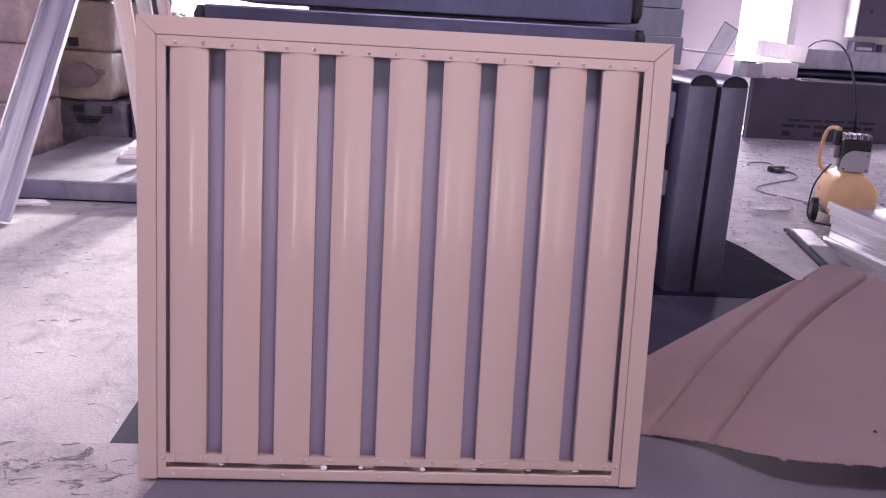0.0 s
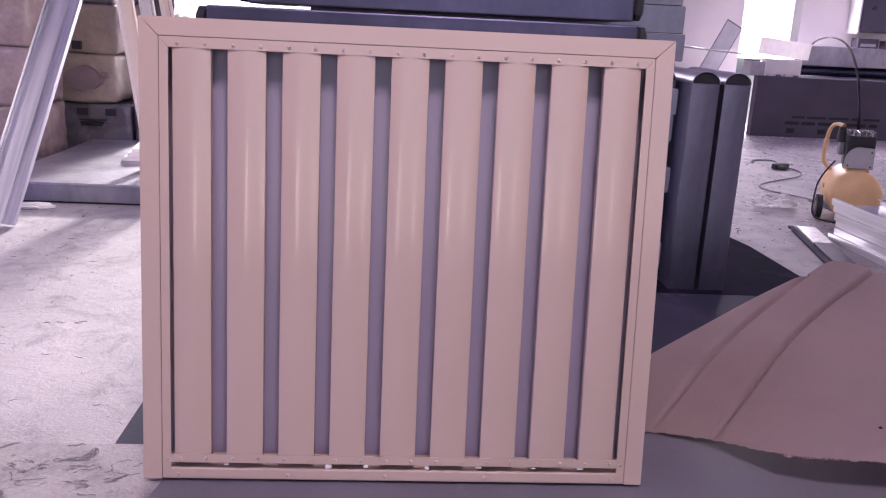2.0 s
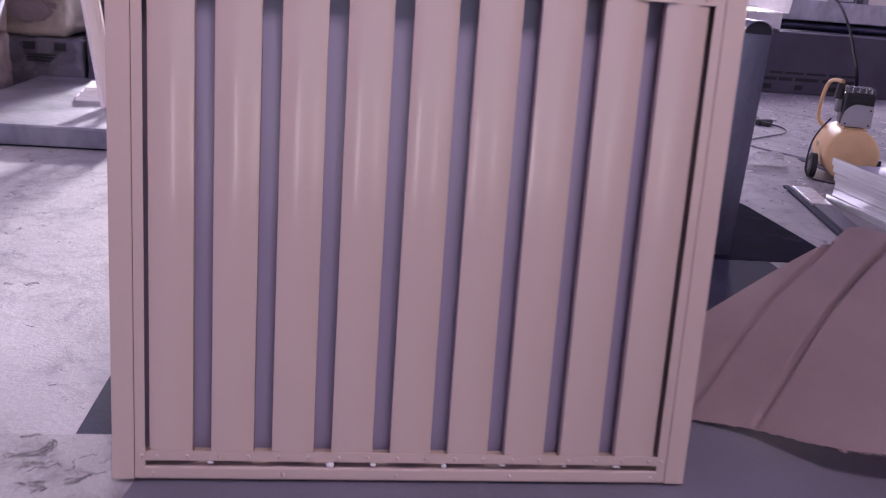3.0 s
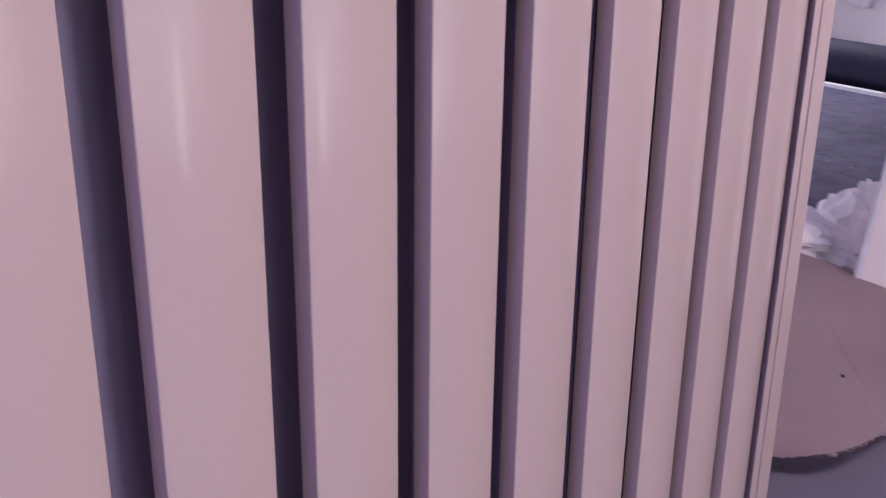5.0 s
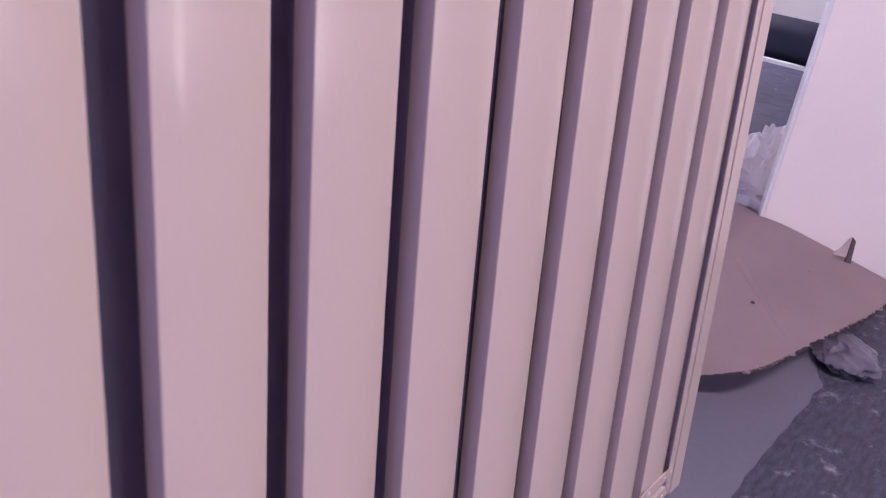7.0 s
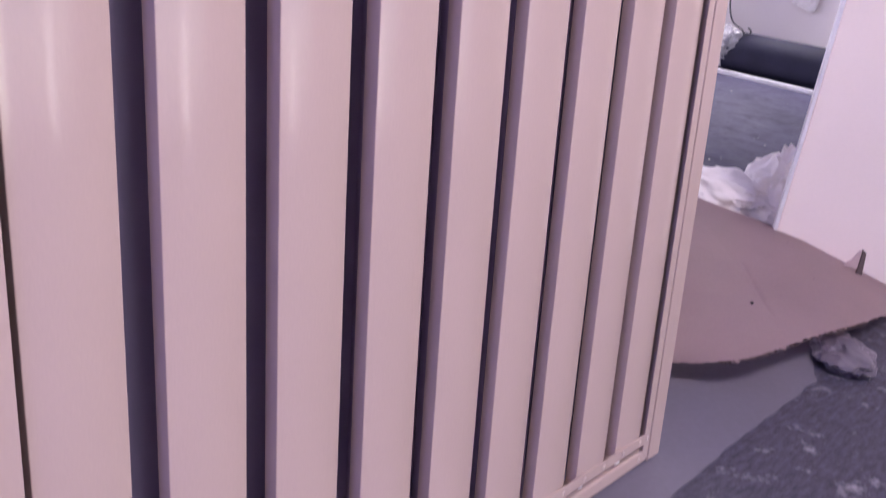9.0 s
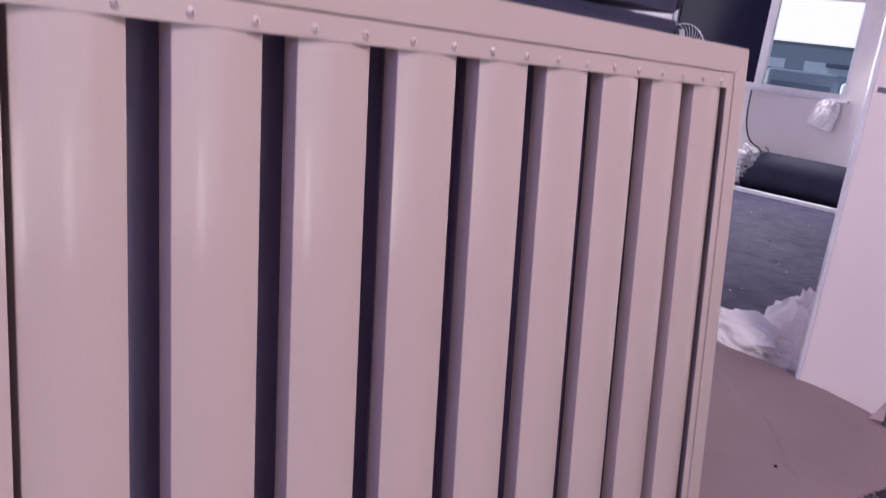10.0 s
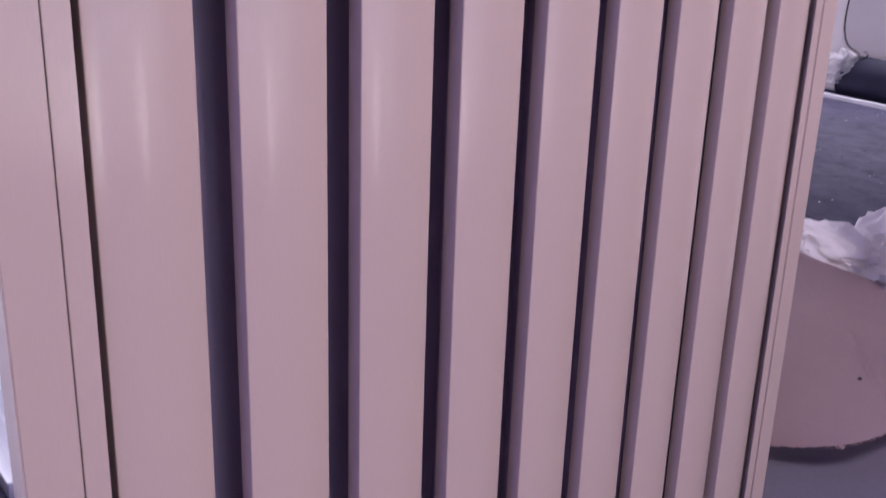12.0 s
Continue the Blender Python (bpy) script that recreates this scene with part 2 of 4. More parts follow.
FILM_GREY = material("grey_film", (0.13, 0.115, 0.155), 0.3, 0.0, 0.25, 12, 70, 0.003)
CLEAR = glass("clear_glass", (0.97, 0.97, 1.0))
# Backdrop colours glow to stand in for the bright outdoors.
OUTSIDE = glow("backdrop_glow_white", (1.0, 0.95, 0.92), 2.2)
OUTSIDE_EAST = glow("backdrop_glow_warm", (1.0, 0.92, 0.80), 0.75)
# Blue-grey building tones have the distance haze mixed in.
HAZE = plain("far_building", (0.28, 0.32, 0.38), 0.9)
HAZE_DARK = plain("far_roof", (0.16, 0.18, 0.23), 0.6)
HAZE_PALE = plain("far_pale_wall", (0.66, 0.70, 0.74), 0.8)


# ---- building helpers ----
def finish(name, bm, mat, parent=None, label="", smooth=False):
    me = bpy.data.meshes.new(name)
    bmesh.ops.recalc_face_normals(bm, faces=bm.faces)
    bm.to_mesh(me)
    bm.free()
    me.materials.append(mat)
    if smooth:
        for p in me.polygons:
            p.use_smooth = True
        me.set_sharp_from_angle(angle=radians(38))
    ob = new(name, me)
    if parent:
        ob.parent = parent
    if label:
        ob["label"] = label
    return ob


part = finish


def thing(name, label, category, at=None, group="", kind=""):
    ob = new(name)
    ob.empty_display_size = 0.05
    if at is not None:
        ob.matrix_basis = at
    return tagged(ob, label, category, group, kind)


def share(name, me, parent, m, label=""):
    """Another object on a mesh that exists."""
    ob = new(name, me)
    ob.parent = parent
    ob.matrix_basis = m
    if label:
        ob["label"] = label
    return ob


def box(x0, y0, z0, x1, y1, z1, bevel=0.0, bm=None, seg=2):
    bm = bm or bmesh.new()
    got = bmesh.ops.create_cube(bm, size=1.0)["verts"]
    bmesh.ops.transform(bm, verts=got, matrix=Matrix.Translation(((x0 + x1) / 2, (y0 + y1) / 2, (z0 + z1) / 2)) @ Matrix.Diagonal((abs(x1 - x0), abs(y1 - y0), abs(z1 - z0), 1)))
    if bevel:
        edges = list({e for v in got for e in v.link_edges})
        bmesh.ops.bevel(bm, geom=edges, offset=bevel, segments=seg, affect="EDGES", profile=0.5)
    return bm


def cyl(p, q, r, r2=None, seg=20, bm=None, caps=True):
    bm = bm or bmesh.new()
    p, q = Vector(p), Vector(q)
    m = Matrix.Translation((p + q) / 2) @ (q - p).to_track_quat("Z", "Y").to_matrix().to_4x4()
    bmesh.ops.create_cone(bm, cap_ends=caps, segments=seg, radius1=r, radius2=r if r2 is None else r2, depth=(q - p).length, matrix=m)
    return bm


def prism(profile, length, bm=None, closed=True):
    """Extrudes a closed outline in x and y along z."""
    bm = bm or bmesh.new()
    low = [bm.verts.new((x, y, 0)) for x, y in profile]
    top = [bm.verts.new((x, y, length)) for x, y in profile]
    for a in range(len(profile)):
        b = (a + 1) % len(profile)
        bm.faces.new((low[a], low[b], top[b], top[a]))
    bm.faces.new(top)
    bm.faces.new(low[::-1])
    return bm


def sheet_outline(line, thick):
    """The closed outline of a bent sheet that follows a line of x, y points."""
    back = []
    for i, (x, y) in enumerate(line):
        a, b = line[max(0, i - 1)], line[min(len(line) - 1, i + 1)]
        dx, dy = b[0] - a[0], b[1] - a[1]
        d = math.hypot(dx, dy) or 1
        back.append((x - dy / d * thick, y + dx / d * thick))
    return line + back[::-1]


def tube(name, points, r, mat, parent=None, label=""):
    """A round cable or pipe along points."""
    cu = bpy.data.curves.new(name, "CURVE")
    cu.dimensions, cu.bevel_depth, cu.bevel_resolution = "3D", r, 3
    sp = cu.splines.new("NURBS")
    sp.points.add(len(points) - 1)
    for p, c in zip(sp.points, points):
        p.co = (*c, 1)
    sp.use_endpoint_u, sp.order_u = True, 3
    tmp = bpy.data.objects.new(name, cu)
    me = bpy.data.meshes.new_from_object(tmp)
    bpy.data.objects.remove(tmp)
    me.materials.clear()
    me.materials.append(mat)
    ob = new(name, me)
    for p in me.polygons:
        p.use_smooth = True
    if parent:
        ob.parent = parent
    if label:
        ob["label"] = label
    return ob


def crumple(bm, amount, scale, seed=0.0):
    bm.normal_update()
    for v in bm.verts:
        n = noise.noise_vector(v.co * scale + Vector((seed, seed * 2, 0)))
        v.co += n * amount


# ---- the hall ----
XW, XE, YS, YN, ZC = -5.0, 8.5, -7.0, 10.0, 4.4
floor = finish("floor", box(XW - 0.3, 0.2, -0.15, XE + 0.3, YN + 0.3, -0.012), CONCRETE)
tagged(floor, "grey worn concrete hall floor with dust and swarf", "floor", kind="structure")
dark_floor = finish("floor_painted", box(3.7, 0.3, -0.04, XE, 4.1, -0.008), DARKFLOOR)
tagged(dark_floor, "dark grey painted floor area by the window", "floor", kind="structure")
strip = finish("floor_strip", box(XW - 0.3, YS - 0.3, -0.15, XE + 0.3, 0.2, 0.0, 0.006), SCREED)
tagged(strip, "flaking pale screed floor strip, slightly raised", "floor", kind="structure")
# Ceiling is out of view; its hole is added for the roof lamp.
cb = bmesh.new()
for a in ((XW - 0.3, YS - 0.3, 0.2, YN + 0.3), (1.4, YS - 0.3, XE + 0.3, YN + 0.3), (0.2, YS - 0.3, 1.4, -2.7), (0.2, -1.6, 1.4, YN + 0.3)):
    box(a[0], a[1], ZC, a[2], a[3], ZC + 0.2, bm=cb)
ceiling = finish("ceiling", cb, CEIL)
tagged(ceiling, "unseen hall ceiling, tinted blue for bounced fill, with an added roof opening", "ceiling", kind="structure")


def wall_with_openings(name, label, along, at, thick, lo, hi, top, holes):
    """A wall along x or y, in blocks round its openings (from, to, sill, head)."""
    bm = bmesh.new()

    def block(a, b, z0, z1):
        if b - a > 1e-4 and z1 - z0 > 1e-4:
            if along == "x":
                box(a, at, z0, b, at + thick, z1, bm=bm)
            else:
                box(at, a, z0, at + thick, b, z1, bm=bm)

    cut = lo
    for a, b, sill, head in sorted(holes):
        block(cut, a, 0, top)
        block(a, b, 0, sill)
        block(a, b, head, top)
        cut = b
    block(cut, hi, 0, top)
    return tagged(finish(name, bm, PLASTER), label, "wall", kind="structure")


wall_with_openings("wall_north", "white painted hall wall with bright door openings", "x", YN, 0.25, XW - 0.25, XE + 0.25, ZC, [(-2.7, 0.4, 0, 3.9), (5.42, 6.25, 0, 2.7)])
# South opening is out of view, added for the front light.
wall_with_openings("wall_south", "unseen white hall wall with a wide opening added for front light", "x", YS - 0.25, 0.25, XW - 0.25, XE + 0.25, ZC, [(-1.2, 4.5, 0, 3.8)])
# West openings are made up to house the two fill lamps.
wall_with_openings("wall_west", "unseen white hall wall with two openings added for fill lamps", "y", XW - 0.25, 0.25, YS, YN, ZC, [(-2.2, -1.0, 1.6, 3.0), (2.5, 6.5, 1.4, 3.2)])
wall_with_openings("wall_east", "white painted wall with a sliding window", "y", XE, 0.25, YS, YN, ZC, [(2.45, 4.5, 1.0, 1.98)])

# glowing panels far beyond the yard stand in for bright daylight
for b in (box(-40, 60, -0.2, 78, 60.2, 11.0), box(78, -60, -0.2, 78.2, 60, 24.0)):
    tagged(finish("backdrop", b, OUTSIDE if b.verts[:][0].co.x < 70 else OUTSIDE_EAST), "glowing backdrop panel standing in for bright daylight outside", "backdrop", kind="structure")
ground = finish("ground", box(-80, -80, -0.4, 120, 80, -0.2), CONCRETE)
tagged(ground, "pale yard ground outside the hall", "ground", kind="structure")


# ---- the louvre panel ----
LEAN = pose(0, 0, 0.012, -6.3, 0, 0)
PW, PH, PD = 1.25, 1.1125, 0.10
panel = thing("louvre_panel", "beige powder-coated louvre panel with nine blades, leaning on stacked ducts", "louvre", LEAN)
FL, ST = 0.045, 0.0665
TOPF, TOPS = PH - 0.0425, PH - 0.0675


def slab_poly(points, y0, y1, bevel=0.0012):
    """A flat piece with an outline in x and z, between two depths."""
    bm = bmesh.new()
    front = [bm.verts.new((x, y0, z)) for x, z in points]
    rear = [bm.verts.new((x, y1, z)) for x, z in points]
    bm.faces.new(front)
    bm.faces.new(rear[::-1])
    for a in range(len(points)):
        b = (a + 1) % len(points)
        bm.faces.new((front[b], front[a], rear[a], rear[b]))
    if bevel:
        bmesh.ops.bevel(bm, geom=list(bm.edges), offset=bevel, segments=2, affect="EDGES")
    return bm


g = 0.0005
part("top_flange", slab_poly([(g, PH), (PW - g, PH), (PW - FL, TOPF + g), (FL, TOPF + g)], 0, 0.022), BEIGE, panel)
part("side_flange", slab_poly([(0, 0), (FL - g, 0), (FL - g, TOPF - g), (0, PH - g)], 0, 0.022), BEIGE, panel)
part("side_flange", slab_poly([(PW - FL + g, 0), (PW, 0), (PW, PH - g), (PW - FL + g, TOPF - g)], 0, 0.022), BEIGE, panel)
part("top_strip", slab_poly([(FL + g, TOPF - g), (PW - FL - g, TOPF - g), (PW - ST, TOPS), (ST, TOPS)], 0.0012, 0.004, 0.0006), BEIGE, panel)
part("side_strip", slab_poly([(FL + 0.0008, 0.001), (ST, 0.028), (ST, TOPS - g), (FL + 0.0008, TOPF - 0.001)], 0.0014, 0.0036, 0.0006), BEIGE, panel)
part("side_strip", slab_poly([(PW - FL - 0.0008, 0.001), (PW - FL - 0.0008, TOPF - 0.001), (PW - ST, TOPS - g), (PW - ST, 0.028)], 0.0014, 0.0036, 0.0006), BEIGE, panel)
part("bottom_strip", slab_poly([(ST + g, 0.044), (PW - ST - g, 0.044), (PW - ST - g, 0.0655), (ST + g, 0.0655)], 0.0, 0.003, 0.0006), BEIGE, panel)
part("bottom_channel", box(FL + 0.001, 0.0022, 0.0, PW - FL - 0.001, 0.05, 0.0285, 0.004), BEIGE, panel)
for nm, b in (("side_casing", box(0.012, 0.0221, 0.004, 0.044, PD, PH - 0.012, 0.002)), ("side_casing", box(PW - 0.044, 0.0221, 0.004, PW - 0.012, PD, PH - 0.012, 0.002)),
              ("top_casing", box(0.0505, 0.0221, PH - 0.05, PW - 0.0505, PD, PH - 0.012, 0.002)), ("bottom_casing", box(0.0505, 0.052, 0.004, PW - 0.0505, PD, 0.026, 0.002))):
    part(nm, b, BEIGE, panel)

PITCH, BX, BW = 0.12638, 0.0740, 0.0885


def blade_mesh(width, crown, deep, lip):
    """A bent-sheet blade: bowed face, rounded edges and side flanges with a turned-in lip."""
    line, r, k = [(lip, deep), (0.0, deep - 0.0005)], 0.0016, 20
    edge = crown + 0.0022
    for a in range(4):
        u = a / 3 * math.pi / 2
        line.append((r - r * math.cos(u), edge + r - r * math.sin(u)))
    for a in range(1, k):
        u = a / k
        line.append((r + (width - 2 * r) * u, crown * (2 * u - 1) ** 2 + 0.0022))
    for a in range(3, -1, -1):
        u = a / 3 * math.pi / 2
        line.append((width - r + r * math.cos(u), edge + r - r * math.sin(u)))
    line += [(width, deep - 0.0005), (width - lip, deep)]
    return sheet_outline(line, 0.0012)


blade_bm = prism(blade_mesh(BW, 0.0054, 0.029, 0.010), PH - 0.05 - 0.046)
first = part("blade", blade_bm, BEIGE, panel, smooth=True)
first.matrix_basis = pose(BX, -0.0004, 0.046)
for i in range(1, 9):
    share("blade", first.data, panel, pose(BX + PITCH * i, -0.0004, 0.046))
# Rear blades carry the gap shade in their colour.
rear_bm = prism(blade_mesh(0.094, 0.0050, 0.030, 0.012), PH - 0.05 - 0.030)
rear = part("rear_blade", rear_bm, REAR, panel, "rear blade with the blue gap shade in its colour", smooth=True)
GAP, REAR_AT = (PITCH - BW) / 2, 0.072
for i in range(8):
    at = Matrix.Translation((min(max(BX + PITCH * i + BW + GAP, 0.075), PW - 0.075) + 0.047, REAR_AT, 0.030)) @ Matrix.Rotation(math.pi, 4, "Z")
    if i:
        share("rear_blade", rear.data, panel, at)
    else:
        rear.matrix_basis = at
# Plates added to keep light from behind out of the side gaps.
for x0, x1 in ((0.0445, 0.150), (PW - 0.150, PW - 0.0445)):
    part("gap_light_stop", box(x0, 0.094, 0.0265, x1, 0.0965, PH - 0.0505), REAR, panel)
# Plate added behind the slot to stop light leaking through.
part("slot_light_stop", box(0.0505, 0.0505, 0.0265, PW - 0.0505, 0.0515, 0.05), BEIGE, panel)


def rivet_mesh():
    bm = bmesh.new()
    bmesh.ops.create_uvsphere(bm, u_segments=12, v_segments=6, radius=0.0048)
    for v in bm.verts:
        v.co.z *= 0.42
    cyl((0, 0, 0.0012), (0, 0, 0.0023), 0.0026, 0.0022, seg=12, bm=bm)
    bmesh.ops.rotate(bm, verts=bm.verts, matrix=Matrix.Rotation(math.pi / 2, 3, "X"))
    return bm


rv = part("rivet", rivet_mesh(), RIVET, panel, smooth=True)
pin = part("pin", cyl((0, -0.0026, 0), (0, -0.0018, 0), 0.0013, seg=10), PIN, rv)
spots = [(x, 0.0010, 1.0545) for i in range(9) for x in (BX + PITCH * i + 0.0145, BX + PITCH * i + 0.0765)]
spots += [(x + 0.002, -0.0002, 0.0545) for i in range(9) for x in (BX + PITCH * i + 0.0145, BX + PITCH * i + 0.0765)]
spots += [(0.060, 0.0012, 0.053), (PW - 0.057, 0.0012, 0.053)]
spots += [(PW * u, 0.0020, 0.013) for u in (0.067, 0.281, 0.475, 0.678, 0.937)]
for i, p in enumerate(spots):
    tilt = pose(*p)
    if i:
        o = share("rivet", rv.data, panel, tilt)
        share("pin", pin.data, o, Matrix.Identity(4))
    else:
        rv.matrix_basis = tilt
# filler beads left in the drain slot
for x, r, h in ((0.452, 0.0085, 1.0), (0.20, 0.006, 0.5), (0.545, 0.006, 0.8), (0.70, 0.006, 1.0), (0.83, 0.006, 0.4), (0.97, 0.005, 0.4), (1.09, 0.007, 0.4)):
    bm = bmesh.new()
    bmesh.ops.create_uvsphere(bm, u_segments=12, v_segments=8, radius=r)
    crumple(bm, 0.0015, 90, x)
    ob = part("filler_bead", bm, CLOTH, panel, "white blob of filler", smooth=True)
    ob.matrix_basis = pose(x, 0.004, 0.036 + 0.006 * (1 - h)) @ Matrix.Diagonal((1.3 if h < 0.6 else 1, 0.5, h, 1))


# ---- duct stack behind the panel ----
def duct_piece(x0, x1, y0, y1, z0, z1, mat, label, group):
    """A long channel lying on its side: rounded box with solid ends coloured dark for hollow shade, and folded lips."""
    t = thing("duct_piece", label, "duct", pose((x0 + x1) / 2, (y0 + y1) / 2, z0), group)
    w, d, h = (x1 - x0) / 2, (y1 - y0) / 2, z1 - z0
    r = min(0.022, h * 0.4)
    shell = box(-w + 0.03, -d, 0.001, w - 0.03, d, h - 0.001, 0.004)
    part("shell", shell, mat, t)
    # Solid end blocks take the shade of a hollow as their colour.
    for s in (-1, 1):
        part("end_cap", box(min(s * (w - 0.031), s * w), -d + 0.002, 0.004, max(s * (w - 0.031), s * w), d, h - 0.004, r, seg=4), DARK, t, "solid end coloured dark for hollow shade")
    part("seam", box(-w + 0.03, -d - 0.002, h - 0.012, w - 0.03, -d + 0.001, h - 0.009), mat, t)
    return t


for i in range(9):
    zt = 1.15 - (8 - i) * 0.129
    duct_piece(0.10 + 0.01 * (i % 2), 1.205 + 0.006 * (i % 3), 0.232, 0.48, zt - 0.129 if i else -0.012, zt, GALV_DARK, "navy-toned galvanised steel duct channel in a stack", "stacked duct channels")
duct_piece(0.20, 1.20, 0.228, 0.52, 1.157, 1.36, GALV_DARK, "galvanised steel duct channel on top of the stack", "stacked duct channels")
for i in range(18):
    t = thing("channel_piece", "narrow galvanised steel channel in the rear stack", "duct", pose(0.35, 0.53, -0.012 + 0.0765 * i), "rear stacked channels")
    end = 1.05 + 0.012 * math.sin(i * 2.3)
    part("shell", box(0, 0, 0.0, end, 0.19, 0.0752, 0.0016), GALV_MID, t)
    part("lip", box(end + 0.0002, 0.004, 0.004, end + 0.002, 0.186, 0.0715, 0.0004), GALV_MID, t)


# ---- upright half-round ducts ----
def half_round(at, width, deep, high):
    """An upright duct body with a half-round hood running back from its top."""
    t = thing("half_round_duct", "galvanised duct section with half-round hood standing upright", "duct", at, "upright half-round ducts")
    h = width / 2
    bowed = [(-h, deep), (-h, 0.006)] + [(-h + 0.003 + (width - 0.006) * k / 8, 0.003 * (2 * k / 8 - 1) ** 2 - 0.003) for k in range(9)] + [(h, 0.006), (h, deep)]
    # Body is toned darker than its hood, with shade in the colour.
    part("body", prism(bowed, high), GALV_SHADED, t, smooth=True)
    arc = [(width / 2 * math.cos(a), 0.052 * math.sin(a)) for a in [math.pi * k / 18 for k in range(19)]]
    hood = part("hood", prism(sheet_outline(arc, 0.0025), deep + 0.25), GALV, t, "curved hood in lighter galvanised tone", smooth=True)
    hood.matrix_basis = pose(0, deep + 0.25, high + 0.001, 90, 0, 0)
    # Solid dark disc paints the shade inside the hood's open end.
    mouth = part("mouth", prism([(x * 0.97, y * 0.95) for x, y in arc], 0.01), DARK, t, "solid end coloured dark for hollow shade")
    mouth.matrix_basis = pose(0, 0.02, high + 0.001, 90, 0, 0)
    return t


half_round(pose(1.95, 1.77, -0.012), 0.126, 0.32, 0.945)
half_round(pose(2.092, 1.77, -0.012), 0.122, 0.32, 0.945)
# Third duct is added to fill the shaded gap beside the stack.
half_round(pose(1.805, 1.93, -0.012), 0.126, 0.16, 0.945)


# ---- brown sheet heap ----
HEAP = (
    ((1.32, 0.32, 0.003), (1.50, 0.22, 0.03), (1.655, 0.03, 0.085), (1.93, -0.035, 0.10), (2.25, -0.08, 0.082), (2.71, -0.10, 0.040)),
    ((1.35, 0.42, 0.05), (1.60, 0.38, 0.08), (1.84, 0.22, 0.11), (2.10, 0.17, 0.125), (2.38, 0.13, 0.14), (2.65, 0.13, 0.105)),
    ((1.38, 0.50, 0.09), (1.70, 0.62, 0.16), (1.98, 0.62, 0.18), (2.25, 0.50, 0.16), (2.50, 0.40, 0.16), (2.62, 0.38, 0.15)),
    ((1.42, 0.60, 0.115), (1.85, 0.90, 0.20), (2.20, 1.15, 0.25), (2.50, 1.42, 0.24), (2.70, 1.20, 0.18), (2.80, 0.75, 0.10)),
)


def spline(points, u):
    """A smooth curve through points, u from 0 to 1."""
    n = len(points) - 1
    i = min(int(u * n), n - 1)
    f = u * n - i
    p = [Vector(points[max(0, min(n, i + k))]) for k in (-1, 0, 1, 2)]
    return 0.5 * (2 * p[1] + (p[2] - p[0]) * f + (2 * p[0] - 5 * p[1] + 4 * p[2] - p[3]) * f * f + (3 * p[1] - p[0] - 3 * p[2] + p[3]) * f ** 3)


def brown_sheet():
    t = thing("brown_sheet", "large creased brown card sheet with torn edge on the floor", "card sheet")
    bm = bmesh.new()
    nu, nv = 300, 200
    grid = []
    for j in range(nv + 1):
        row = []
        for i in range(nu + 1):
            u, v = i / nu, j / nv
            p = spline([tuple(spline(r, u)) for r in HEAP], v)
            crease = 0.0
            for x0, y0, x1, y1, rise, run in ((1.35, 0.284, 2.15, 1.09, 0.020, 0.13), (1.475, 0.166, 2.55, 1.298, 0.032, 0.20), (1.84, -0.001, 2.14, 0.247, 0.004, 0.12)):
                lx, ly = x1 - x0, y1 - y0
                size = math.hypot(lx, ly)
                off = ((p.x - x0) * ly - (p.y - y0) * lx) / size
                along = ((p.x - x0) * lx + (p.y - y0) * ly) / size / size
                if abs(off) < 0.4 and -0.05 < along < 1.1:
                    crease -= rise * (0.5 + 0.5 * math.cos(math.pi * min(1.0, abs(off) / 0.015))) * min(1, 0.35 + along)
                    crease += 0.3 * rise * math.exp(-abs(off) / run)
            p.z += crease * min(1, 4 * v + 0.15) + 0.004 * noise.noise(Vector((u * 6, v * 5, 2)))
            if j == 0:
                p += Vector((0, 0.012 * noise.noise(Vector((u * 60, 0, 0))), 0.004 * noise.noise(Vector((u * 45, 5, 0)))))
            p.z = max(p.z, 0.004)
            row.append(bm.verts.new(p))
        grid.append(row)
    for j in range(nv):
        for i in range(nu):
            bm.faces.new((grid[j][i], grid[j][i + 1], grid[j + 1][i + 1], grid[j + 1][i]))
    bmesh.ops.solidify(bm, geom=bm.faces[:], thickness=0.004)
    part("sheet", bm, BROWN, t, smooth=True)
    rng = random.Random(4)
    fringe = bmesh.new()
    for k in range(260):
        u = 0.36 + 0.60 * rng.random()
        p = spline(HEAP[0], u)
        d = Vector((rng.uniform(-0.4, 0.4), -1, rng.uniform(-0.9, 0.3))).normalized() * rng.uniform(0.003, 0.011)
        cyl(p + Vector((0, 0.004, 0.0)), p + d, 0.0012, 0.0003, 5, fringe)
    part("torn_fringe", fringe, BROWN_EDGE, t, "dark torn fibres")["kind"] = "stuff"
    for x, y, zz, r in ((1.95, 0.14, 0.118, 0.006), (2.30, 0.16, 0.140, 0.004), (2.28, 0.10, 0.133, 0.004), (2.47, 0.26, 0.152, 0.005), (1.60, 0.33, 0.07, 0.004)):
        part("puncture", cyl((x, y, zz - 0.006), (x + 0.004, y, zz), r, r * 0.7, 8), BLACK, t, "small dark hole")
    curl = prism([(-0.060, 0.0), (0.0, -0.012), (0.002, 0.050), (-0.006, 0.048), (-0.030, 0.018)], 0.004)
    flap = part("curled_corner", curl, BROWN, t, "torn corner standing up")
    flap.matrix_basis = pose(2.60, 0.075, 0.122, 86, 0, -30)
    part("torn_rim", prism([(0.0005, -0.030), (0.024, -0.034), (0.018, 0.040), (0.003, 0.052)], 0.007), BROWN_EDGE, flap, "dark torn edge")
    return t


brown_sheet()
slab = bmesh.new()
